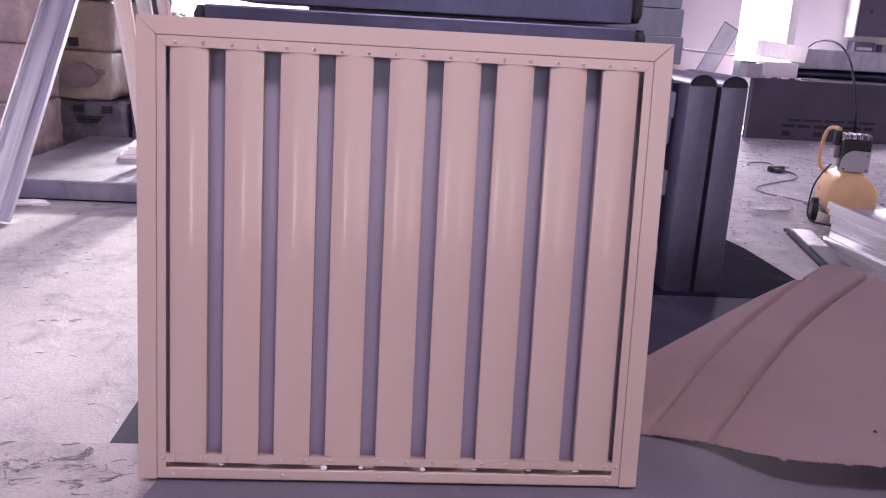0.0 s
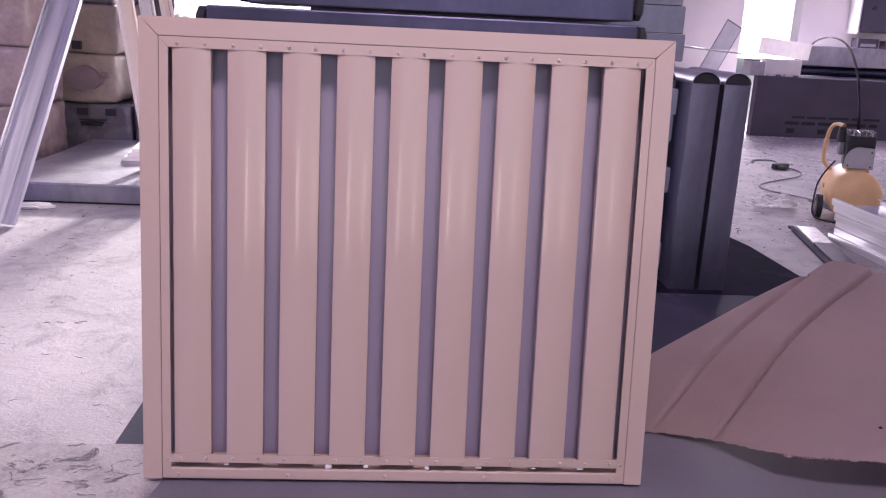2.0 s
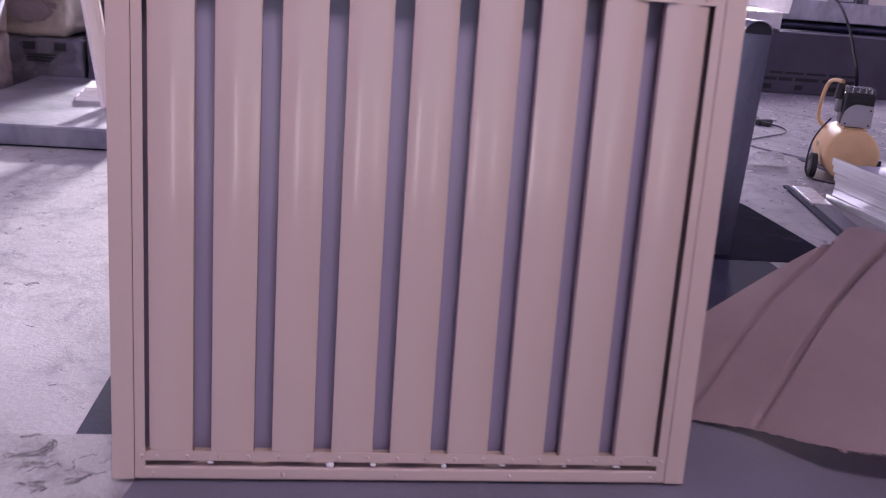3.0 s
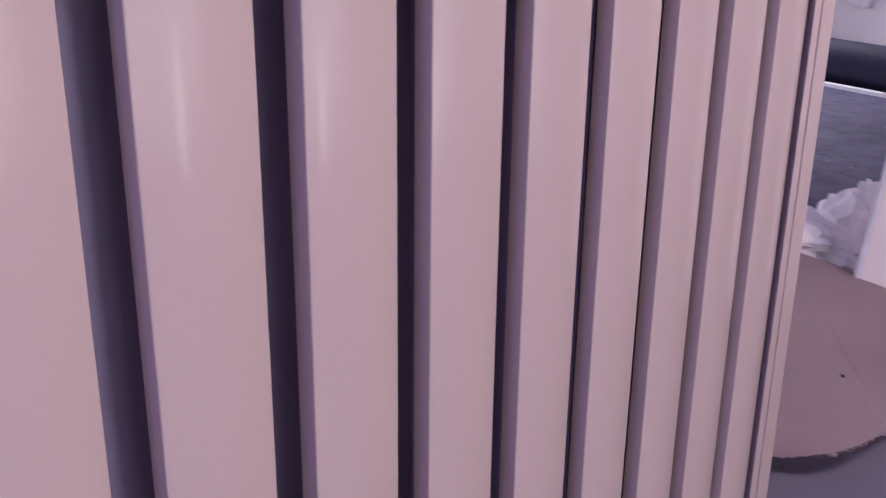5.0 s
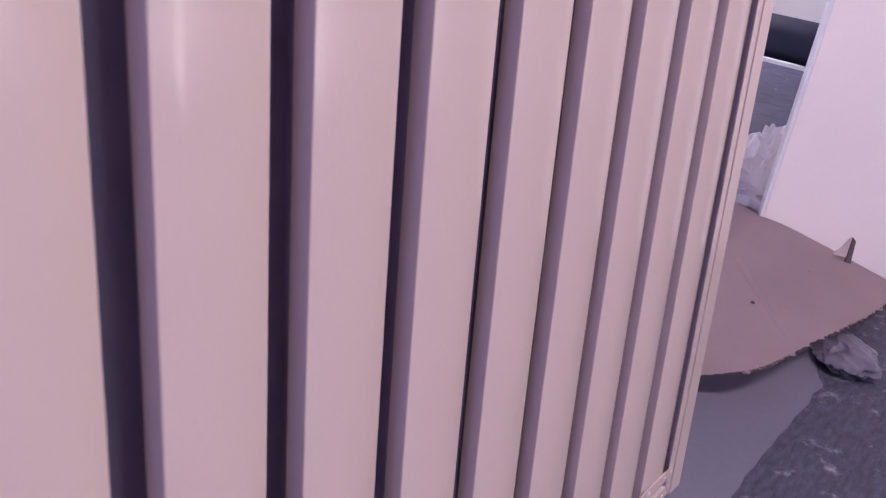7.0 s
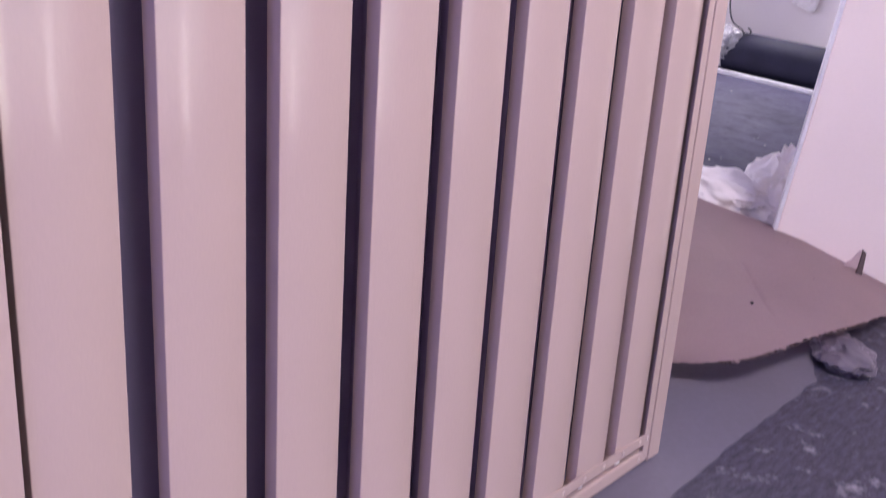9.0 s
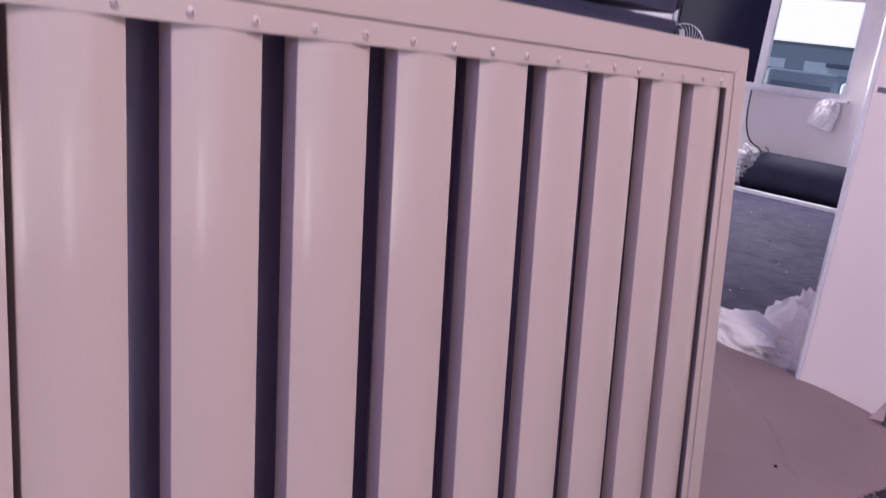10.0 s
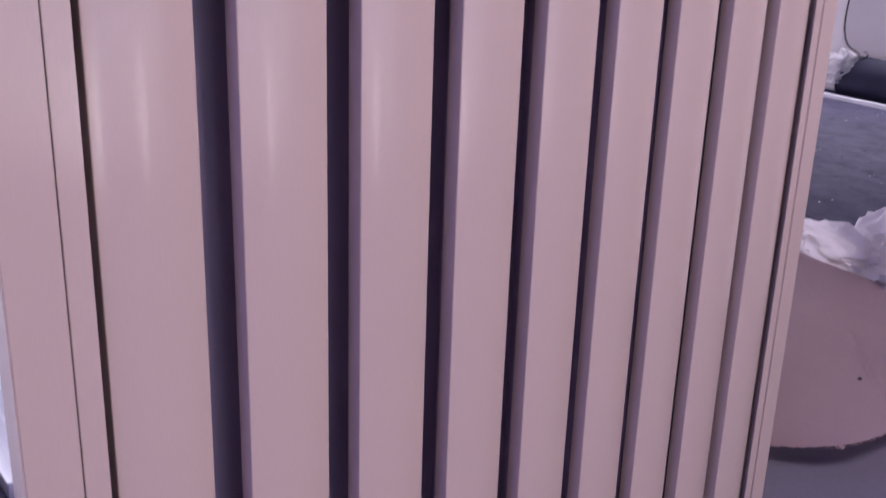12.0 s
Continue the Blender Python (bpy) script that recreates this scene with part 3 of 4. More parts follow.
edge = ((0.03, -0.082, 0.004), (0.60, -0.095, 0.004), (1.30, -0.078, 0.004), (1.90, -0.082, 0.004), (2.15, 0.02, 0.004), (2.0, 0.72, 0.004), (1.3, 0.72, 0.004), (0.4, 0.21, 0.004), (0.05, 0.19, 0.004))
loop = []
for k, c in enumerate(edge):
    a, b = Vector(c), Vector(edge[(k + 1) % len(edge)])
    for q in range(12):
        p = a.lerp(b, q / 12)
        loop.append(slab.verts.new(p + Vector((0.010 * noise.noise(p * 13), 0.014 * noise.noise(p * 17 + Vector((4, 0, 0))), 0))))
slab.faces.new(loop)
got = bmesh.ops.extrude_face_region(slab, geom=slab.faces[:])["geom"]
for v in [e for e in got if isinstance(e, bmesh.types.BMVert)]:
    v.co.z = 0.0008
# Left corner is a real plate; the rest is widened as painted floor shade.
plate = finish("floor_shade_plate", box(-0.138, 0.203, -0.0125, 2.30, 1.70, -0.008, 0.001), PLATE)
# Thin dark polygon paints the ducts' floor shade, outlined to fit the view.
shade_bm = bmesh.new()
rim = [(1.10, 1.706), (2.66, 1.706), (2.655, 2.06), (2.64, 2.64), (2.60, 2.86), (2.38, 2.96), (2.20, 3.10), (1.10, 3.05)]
face = shade_bm.faces.new([shade_bm.verts.new((x, y, -0.0118)) for x, y in rim])
for v in [e for e in bmesh.ops.extrude_face_region(shade_bm, geom=[face])["geom"] if isinstance(e, bmesh.types.BMVert)]:
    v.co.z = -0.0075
tagged(finish("floor_shade_plate", shade_bm, FLOOR_SHADE), "flat dark polygon painting the floor shade around the upright ducts", "sheet")
tagged(plate, "thin smooth steel plate under the stack, widened to paint shaded floor", "sheet")
worn = finish("floor_scraped", box(0.9, -2.6, -0.1, 4.6, 0.198, 0.0006), SCRAPED)
tagged(worn, "dark scraped floor area with pale scuffs", "floor", kind="structure")
base_sheet = finish("floor_sheet", slab, SMOOTH)
tagged(base_sheet, "thin smooth grey sheet lying on the floor", "sheet")

# ---- white board and cloth heap ----
board = thing("white_board", "tall white insulated board standing on edge", "board", pose(2.56, 0.33, 0.0, 0, 1.0, 24))
part("face", box(0, -1.15, 0.0, 0.045, 0.0, 1.9, 0.003), WHITE, board)
part("edge_trim", box(-0.002, 0.0005, 0.0, 0.047, 0.012, 1.9, 0.002), FRAMEWHITE, board)
part("bracket", box(-0.004, -0.05, 1.085, -0.0005, -0.012, 1.10, 0.001), GREY, board, "dark metal bracket")


def cloth(name, label, at, sx, sy, sz, seed):
    bm = bmesh.new()
    bmesh.ops.create_icosphere(bm, subdivisions=5, radius=1.0)
    for v in bm.verts:
        d = v.co.normalized()
        w = d + 0.35 * noise.noise_vector(d * 1.4 + Vector((seed, seed, 0)))
        folds = sum(h * (0.5 - abs(noise.noise(w * q + Vector((0, seed, q))))) for h, q in ((0.42, 1.9), (0.24, 3.6), (0.07, 8.0)))
        f = 0.86 + 0.30 * noise.noise(d * 1.3 + Vector((seed, 0, 0))) + folds
        v.co = Vector((d.x * sx * f, d.y * sy * f, max(-0.55, d.z * f) * sz))
    ob = finish(name, bm, CLOTH, smooth=True)
    ob.matrix_basis = at
    return tagged(ob, label, "cloth", "white cloths by the board")


cloth("crumpled_cloth", "crumpled white cloth heaped against the board", pose(2.92, 0.47, 0.15, 0, 0, 30), 0.10, 0.13, 0.19, 1.3)
cloth("crumpled_cloth", "white cloth spread flat over the card", pose(2.79, 0.62, 0.155, 4, 0, -20), 0.12, 0.18, 0.075, 5.1)
cloth("crumpled_cloth", "white cloth end trailing on the floor", pose(2.95, 0.95, 0.05, 0, 0, 10), 0.10, 0.16, 0.07, 8.7)
cloth("crumpled_film", "crumpled clear plastic film under the card edge", pose(2.12, -0.075, 0.018, 0, 0, 20), 0.12, 0.075, 0.030, 3.3).data.materials[0] = FILM_GREY

# ---- compressor ----
comp = thing("air_compressor", "yellow tank air compressor with black motor on small wheels", "compressor", pose(3.70, 3.55, -0.012, 0, 0, -110))
tank = bmesh.new()
prof = [(-0.255, 0.0), (-0.252, 0.07), (-0.240, 0.120), (-0.220, 0.152), (-0.200, 0.165), (0.195, 0.165), (0.207, 0.163), (0.222, 0.150), (0.236, 0.114), (0.246, 0.062), (0.248, 0.0)]
rings = [[tank.verts.new((x, r * math.cos(2 * math.pi * k / 36), 0.182 + r * math.sin(2 * math.pi * k / 36))) for k in range(36)] for x, r in prof[1:-1]]
for one, two in zip(rings, rings[1:]):
    for k in range(36):
        tank.faces.new((one[k], one[(k + 1) % 36], two[(k + 1) % 36], two[k]))
tank.faces.new(rings[0][::-1])
tank.faces.new(rings[-1])
part("tank", tank, YELLOW, comp, "yellow enamelled tank", smooth=True)
part("weld_seam", cyl((0.193, 0, 0.182), (0.198, 0, 0.182), 0.1665, seg=36, caps=False), YELLOW, comp)
part("saddle", box(-0.08, -0.07, 0.315, 0.15, 0.07, 0.348, 0.006), YELLOW, comp)
part("motor", box(-0.07, -0.085, 0.3485, 0.06, 0.075, 0.555, 0.03, seg=4), GREY, comp, "dark grey motor housing", smooth=True)
part("cylinder_head", box(0.0605, -0.09, 0.352, 0.135, 0.085, 0.565, 0.014, seg=3), BLACK, comp)
for k in range(9):
    part("cooling_fin", box(-0.05, -0.082 + 0.019 * k, 0.5655, 0.13, -0.074 + 0.019 * k, 0.595, 0.001), STEEL if k % 2 else GREY, comp)
cover = bmesh.new()
arch = [(-0.085, 0.0), (0.095, 0.0), (0.09, 0.135)] + [(0.005 - 0.085 * math.sin(a), 0.05 + 0.09 * math.cos(a)) for a in [0.1 + 1.3 * k / 7 for k in range(8)]]
prism(arch, 0.014, bm=cover)
part("motor_cover", cover, GREY2, comp, "pale grey rounded motor cover").matrix_basis = Matrix(((0, 0, 1, 0.1355), (1, 0, 0, -0.008), (0, 1, 0, 0.356), (0, 0, 0, 1)))
for y, zz in ((-0.068, 0.372), (0.068, 0.372), (0.066, 0.466)):
    part("screw", cyl((0.1497, y, zz), (0.152, y, zz), 0.006, seg=10), BLACK, comp)
part("cover_vent", box(0.1355, -0.075, 0.505, 0.142, 0.075, 0.555, 0.004), BLACK, comp, "black vent opening")
part("filter_pot", cyl((0.06, -0.118, 0.515), (0.06, -0.118, 0.61), 0.030, 0.024, 18), BLACK, comp, smooth=True)
part("filter_arm", box(0.02, -0.128, 0.43, 0.09, -0.0905, 0.515, 0.012, seg=3), GREY, comp, smooth=True)
part("drain_plug", cyl((0.238, 0, 0.10), (0.252, 0, 0.10), 0.018, seg=14), GREY, comp)
tube("handle", [(-0.16, -0.12, 0.30), (-0.15, -0.17, 0.33), (-0.13, -0.185, 0.42), (-0.10, -0.18, 0.56), (-0.07, -0.16, 0.615), (0.0, -0.13, 0.625), (0.05, -0.11, 0.62)], 0.013, YELLOW, comp)
for y in (-0.20, 0.20):
    wh = part("wheel", cyl((0.12, y - 0.018, 0.08), (0.12, y + 0.018, 0.08), 0.08, seg=28), BLACK, comp, smooth=True)
    part("hub", cyl((0.12, y - 0.021, 0.08), (0.12, y + 0.021, 0.08), 0.036, seg=16), GREY, wh)
part("foot", box(-0.17, -0.05, 0.0, -0.13, 0.05, 0.03, 0.006), BLACK, comp)
part("axle", cyl((0.12, -0.18, 0.08), (0.12, 0.18, 0.08), 0.010, seg=12), STEEL, comp)
part("badge", box(-0.08, -0.1675, 0.185, -0.02, -0.1625, 0.215, 0.001), TAPE, comp)
tube("lead", [(-0.02, -0.12, 0.375), (0.03, -0.21, 0.27), (0.06, -0.23, 0.12), (0.16, -0.24, 0.01), (0.30, -0.15, 0.01), (0.32, 0.05, 0.01)], 0.006, BLACK, comp)
tagged(tube("air_hose", [(3.58, 3.66, 0.06), (3.74, 4.1, 0.0), (3.52, 4.38, 0.0), (3.52, 4.62, 0.0), (3.85, 4.92, 0.0), (4.16, 5.15, 0.0), (4.30, 5.45, 0.0), (4.22, 5.75, 0.0), (4.35, 6.1, 0.0), (4.05, 6.05, 0.0), (4.02, 5.85, 0.0)], 0.007, GREY), "black air hose looped over the floor", "hose")
tagged(tube("power_cable", [(3.70, 3.58, 0.57), (3.72, 3.63, 0.66), (4.02, 4.2, 0.731), (4.43, 5.0, 0.885), (4.875, 6.0, 1.09), (5.27, 7.0, 1.19), (5.63, 8.0, 1.205), (5.80, 8.6, 1.15), (5.885, 8.85, 1.095)], 0.010, CABLE), "black power cable hanging to the compressor", "cable")

tagged(tube("taut_cord", [(1.40, 0.62, 1.105), (1.9, 1.7, 1.08), (3.1, 4.3, 1.03), (4.98, 8.4, 0.94), (5.10, 8.7, 0.92)], 0.004, GREY), "thin grey cord stretched from the stack to the cartons", "cord")

# ---- metal profiles on the floor ----
PILE = pose(3.37, 2.9, -0.012, 0, 0, 1.5)


def channel_length(at, length, w, h, mat, label, group, name="metal_profile"):
    line = [(w / 2 - 0.022, h), (w / 2, h), (w / 2, 0.0), (-w / 2, 0.0), (-w / 2, h), (-w / 2 + 0.022, h)]
    ob = finish(name, prism(sheet_outline(line, -0.002), length), mat)
    ob.matrix_basis = at
    return tagged(ob, label, "metal profile", group)


rng = random.Random(9)
for k in range(6):
    channel_length(PILE @ pose(rng.uniform(-0.02, 0.02), rng.uniform(-0.06, 0.04), 0.002 + 0.043 * k, 90, 0, rng.uniform(-1.5, 1.5)), 1.3, 0.29 + 0.01 * (k % 2), 0.040, ALUM, "bright galvanised channel in a floor pile", "pile of metal channels")
for k in range(5):
    channel_length(pose(0.02 + 0.19 * k, 2.35, -0.007, 90, 0, 1.5 * (k % 2)), 1.45, 0.17, 0.035, ALUM, "bright galvanised channel lying behind the duct stack", "channels behind the stack")
strip_pose = pose(3.155, 3.14, -0.0118, 0, 0, -13)
bright_strip = thing("floor_plank", "flat metal strip with one bright end on the floor", "metal strip", strip_pose)
part("bare_end", box(0.0, -0.42, 0.0, 0.115, 0.0, 0.020, 0.003), ALUM, bright_strip, "bright metal end")
part("dull_length", box(0.004, -1.25, 0.0, 0.111, -0.4205, 0.018, 0.003), SMOOTH, bright_strip)
part("rail", box(-0.045, -1.25, 0.0, -0.012, 0.02, 0.014, 0.002), PLATE, bright_strip, "dark thin rail")

# ---- left side: low slab, wool packs, leaning channels ----
low = thing("sheet_stack", "low stack of flat galvanised sheets on the floor", "sheet stack", pose(0, 0, -0.012))
part("top_sheet", box(-1.80, 3.14, 0.112, -0.80, 4.98, 0.128, 0.003), GALV_PALE, low)
part("side_panel", box(-1.795, 3.146, 0.012, -0.805, 4.97, 0.1115, 0.004), GALV, low)
part("runner", box(-1.77, 3.17, 0.0, -0.83, 4.95, 0.0118), DARK, low)
side_low = thing("sheet_stack", "dull flat sheets stacked low beside the packs", "sheet stack", pose(-1.83, 3.55, -0.012, 0, 0, 6))
part("top_sheet", box(-0.75, 0, 0.072, 0, 0.72, 0.084, 0.003), GALV_MID, side_low)
part("stack", box(-0.745, 0.005, 0, -0.005, 0.715, 0.0718, 0.003), GALV_DARK, side_low)


def wool_pack(x0, y0, z0, x1, y1, z1, mat, label, seed):
    bm = box(x0, y0, z0, x1, y1, z1, 0.03, seg=3)
    bmesh.ops.subdivide_edges(bm, edges=[e for e in bm.edges if e.calc_length() > 0.15], cuts=18, use_grid_fill=True)
    crumple(bm, 0.012, 5, seed)
    crumple(bm, 0.007, 15, seed + 3)
    zmin = min(v.co.z for v in bm.verts)
    for v in bm.verts:
        v.co.z += z0 - zmin
    t = thing("wool_pack", label, "insulation pack", group="wrapped insulation packs")
    part("wrap", bm, mat, t, smooth=True)
    return t


PX0, PX1, PY = -2.15, -1.62, 5.03
p1 = wool_pack(PX0, PY, -0.012, PX1 + 0.10, PY + 0.8, 0.38, WOOL_DARK, "mineral wool pack in dark creased film", 1)
p2 = wool_pack(PX0, PY - 0.02, 0.385, PX1, PY + 0.8, 0.765, WOOL, "mineral wool pack in creased tan film", 4)
p3 = wool_pack(PX0, PY, 0.77, PX1 + 0.03, PY + 0.8, 1.15, WOOL, "mineral wool pack in creased tan film", 7)
wool_pack(PX0, PY, 1.155, PX1, PY + 0.8, 1.5, WOOL_DARK, "mineral wool pack in dark creased film", 9)
patch = cyl((-1.86, PY - 0.062, 0.0), (-1.86, PY - 0.02, 0.0), 0.14, 0.15, 28)
for v in patch.verts:
    v.co.z = 0.585 + v.co.z * 0.66 * (1 + 0.15 * noise.noise(v.co * 9))
    v.co.x += 0.02 * noise.noise(v.co * 12)
part("bare_patch", patch, PATCH, p2, "torn film showing grey wool")
part("torn_flap", box(-1.725, PY - 0.058, 0.60, -1.655, PY - 0.03, 0.64, 0.01), PATCH, p2, "torn film showing grey wool")
part("label", box(-1.93, PY - 0.045, 0.81, -1.86, PY - 0.015, 0.875), BLACK, p3, "small dark printed square")
for x in (-1.92, -1.70):
    part("label", box(x, PY - 0.045, 0.30, x + 0.075, PY - 0.012, 0.355), BLACK, p1, "small dark printed square")
for k in range(3):
    part("print_bar", box(-1.90, PY - 0.043, 0.215 + 0.022 * k, -1.74 + 0.02 * k, PY - 0.012, 0.226 + 0.022 * k), BLACK, p1, "unreadable dark print")
wool_pack(-1.495, 5.06, -0.012, -1.37, 5.7, 0.46, WOOL_DARK, "narrow dark wrapped pack beside the wool packs", 41)
# Rear packs are added to block door light; dark wrap stands for shade.
for k in range(4):
    wool_pack(-2.60, 5.95, -0.012 + 0.36 * k, -1.38, 6.7, -0.012 + 0.36 * (k + 1) - 0.004, WOOL_DARK, "mineral wool pack in dark creased film", 30 + k)
for k in range(4):
    wool_pack(-3.3, 4.33, -0.012 + 0.42 * k, -1.99, 4.95, -0.012 + 0.42 * (k + 1) - 0.004, WOOL_FILM, "large mineral wool pack in glossy creased film", 20 + k)


def leaning(name, foot, head, w, h, mat, label, turn=0.0, ribs=True):
    f, hd = Vector(foot), Vector(head)
    m = Matrix.Translation(f) @ (hd - f).to_track_quat("Z", "Y").to_matrix().to_4x4() @ Matrix.Rotation(turn, 4, "Z")
    L = (hd - f).length
    k = w / 2
    line = [(-k, 0), (-k + 0.01, -0.004), (-w * 0.2, 0), (-w * 0.16, 0.012), (-w * 0.04, 0.012), (0, 0), (w * 0.25, 0), (k - 0.01, -0.004), (k, 0)] if ribs else [(-k, 0), (k, 0)]
    t = thing(name, label, "metal profile", m, "leaning metal channels")
    part("web", prism(sheet_outline(line, -0.002), L), mat, t)
    for x in (-k, k):
        s = 1 if x > 0 else -1
        part("flange", prism(sheet_outline([(x, 0.0025), (x, h), (x - s * 0.012, h)], -0.002 * s), L), mat, t)
    return t


leaning("leaning_channel", (-1.50, 2.58, -0.008), (-1.23, 3.82, 1.95), 0.235, 0.022, ALUM, "long bright galvanised channel leaning over the sheet stack", -0.1)
for k, (x, w, mat) in enumerate(((0.0, 0.11, WHITE), (0.13, 0.10, FRAMEWHITE), (0.25, 0.09, WHITE))):
    leaning("leaning_channel", (-1.01 + x, 3.80 + 0.03 * k, 0.117), (-1.31 + x * 0.95, 3.97 + 0.03 * k, 1.95), w, 0.03, mat, "slim white metal channel leaning upright", -0.15 + 0.12 * k, False)
cut = thing("foam_offcuts", "small stack of pale foam offcuts on the sheets", "offcuts", pose(-1.16, 4.13, 0.117, 0, 0, 8))
for k in range(3):
    part("foam_piece", box(-0.12 + 0.03 * k, -0.15, 0.03 * k, 0.25, 0.15, 0.03 * k + 0.028, 0.003), CLOTH, cut)

bottle = thing("glass_bottle", "small pale green bottle on the sheet stack", "bottle", pose(-0.93, 4.0, 0.117))
part("body", cyl((0, 0, 0.001), (0, 0, 0.17), 0.032, seg=18), GREENISH, bottle, smooth=True)
part("neck", cyl((0, 0, 0.1705), (0, 0, 0.235), 0.030, 0.012, 18), GREENISH, bottle, smooth=True)
part("cap", cyl((0, 0, 0.2355), (0, 0, 0.255), 0.014, seg=14), FRAMEWHITE, bottle)

# ---- far right: packs, bench goods, cabinet ----
pack = thing("carton_pack", "long grey wrapped insulation cartons used as a bench", "insulation pack", pose(4.99, 8.25, -0.012))
part("carton", box(0, 0, 0, 3.0, 0.12, 0.725, 0.012), CARTON, pack)
part("carton", box(0.50, 0.123, 0, 3.0, 1.1, 0.722, 0.012), CARTON, pack)
for k, (x0, x1) in enumerate(((0.42, 0.60), (0.63, 0.80), (0.84, 1.14), (1.19, 1.45), (1.49, 1.60))):
    part("print_bar", box(x0, -0.006, 0.155, x1, 0.002, 0.195), BLACK, pack, "unreadable dark print")
for k, (x0, x1) in enumerate(((0.50, 0.66), (0.69, 0.93), (0.97, 1.22), (1.26, 1.38), (1.41, 1.62))):
    part("print_bar", box(x0, -0.006, 0.235, x1, 0.002, 0.262), BLACK, pack, "unreadable dark print")
for x in (0.45, 0.85, 1.28):
    part("mark", box(x, -0.006, 0.05, x + 0.10, 0.002, 0.11), BLACK, pack, "small dark printed square")
sl = thing("white_blocks", "bright white foam blocks lying on the cartons", "foam block", pose(5.06, 8.34, 0.714))
part("block", box(0.06, 0, 0, 0.50, 0.16, 0.20, 0.006), CLOTH, sl)
part("block", box(0.0, -0.03, 0.0, 0.56, 0.17, 0.19, 0.006), FOAM, sl).matrix_basis = pose(0, 0, 0.262, 0, 6.0, 0)
scraps = thing("foam_offcuts", "small pale foam crumbs strewn on the carton top", "offcuts", pose(5.0, 8.27, 0.714))
for k, (x, w, h) in enumerate(((0.13, 0.06, 0.03), (0.24, 0.05, 0.02), (0.34, 0.09, 0.035), (0.46, 0.05, 0.02))):
    part("foam_piece", box(x, 0.0, 0.0, x + w, 0.05, h, 0.006), GREY if k % 2 else CLOTH, scraps)
bx = thing("small_box", "small white box on the carton edge", "box", pose(4.995, 8.29, 0.714, 0, 0, 12))
part("body", box(-0.1, 0, 0, 0.10, 0.16, 0.17, 0.004), GREY2, bx)
part("lid", box(-0.1, 0, 0.1705, 0.02, 0.16, 0.195, 0.004), GREY, bx)
big = thing("long_duct", "long grey rectangular duct on the cartons", "duct", pose(5.70, 8.8, 0.842))
part("body", box(0, 0, 0, 2.3, 0.45, 0.25, 0.01), GALV, big)
part("flange", box(-0.02, -0.01, 0.0, 0.01, 0.47, 0.27, 0.004), GALV_DARK, big)
rd = finish("round_duct", cyl((5.62, 8.95, 0.777), (8.1, 8.95, 0.777), 0.062, seg=28), GALV_DARK, smooth=True)
tagged(rd, "round grey duct lying on the cartons", "duct")
glassy = thing("leaning_sheet", "thin clear plastic sheet in a dark frame leaning on the wall", "sheet", pose(4.55, 9.2, 0.62, -8, 28, 0))
part("pane", box(0, 0, 0, 0.22, 0.004, 0.85), FROST, glassy)
part("edge", box(-0.008, -0.004, 0, 0.0, 0.008, 0.86), GREY, glassy)
part("edge", box(0.22, -0.004, 0, 0.228, 0.008, 0.86), GREY, glassy)
part("edge", box(-0.008, -0.004, 0.851, 0.228, 0.008, 0.865), GREY, glassy)
cab = thing("electric_cabinet", "grey electrical cabinet on the wall", "cabinet", pose(6.95, 9.72, 1.30))
part("body", box(0, 0, 0, 0.9, 0.26, 1.0, 0.008), CARTON, cab)
part("door", box(0.02, -0.02, 0.02, 0.88, -0.001, 0.98, 0.006), CARTON, cab)
part("knob", cyl((0.16, -0.045, 0.33), (0.16, -0.02, 0.33), 0.03, seg=14), BLACK, cab)
part("side_edge", box(-0.03, -0.02, -0.02, -0.001, 0.26, 1.0, 0.004), FRAMEWHITE, cab, "bright edge strip")
meter = thing("meter_box", "small dark meter box with a pale strip under the cabinet", "meter box", pose(7.02, 9.8, 1.02))
part("body", box(0, 0, 0, 0.30, 0.19, 0.20, 0.006), CARTON, meter)
part("dial_strip", box(0.04, -0.006, 0.09, 0.26, -0.0005, 0.13, 0.002), GREY2, meter)
part("body_side", box(0.42, 0.02, 0.0, 0.50, 0.19, 0.18, 0.006), GREY, meter)
sw = thing("wall_switch", "grey switch box on the wall", "switch", pose(5.0, 9.985, 1.72))
part("plate", box(0, 0, 0, 0.10, 0.014, 0.12, 0.004), GREY, sw)
part("rocker", box(0.03, -0.006, 0.03, 0.07, -0.0005, 0.09, 0.003), FRAMEWHITE, sw)
far = thing("far_bench", "steel bench along the wall", "bench", pose(3.4, 9.0, -0.012))
part("top", box(0, 0, 0.56, 1.5, 0.8, 0.60, 0.004), GALV_DARK, far)
for x in (0.03, 1.42):
    for y in (0.03, 0.72):
        part("leg", box(x, y, 0, x + 0.05, y + 0.05, 0.5595), GREY, far)

# ---- east side: window, fan, insulation roll ----
win = thing("window_1", "white sliding window, one pane dark, one looking onto the yard", "window", pose(XE, 0, 0), kind="structure")
Y0, Y1, Z0, Z1 = 2.45, 4.5, 1.0, 1.98
for b in (box(0.02, Y0, Z0, 0.12, Y1, Z0 + 0.05, 0.004), box(0.02, Y0, Z1 - 0.05, 0.12, Y1, Z1, 0.004), box(0.021, Y0, Z0 + 0.05, 0.119, Y0 + 0.05, Z1 - 0.05, 0.004), box(0.021, Y1 - 0.05, Z0 + 0.05, 0.119, Y1, Z1 - 0.05, 0.004)):
    part("frame", b, FRAMEWHITE, win)
part("sash", box(0.03, 3.33, Z0 + 0.05, 0.08, 3.42, Z1 - 0.05, 0.004), FRAMEWHITE, win)
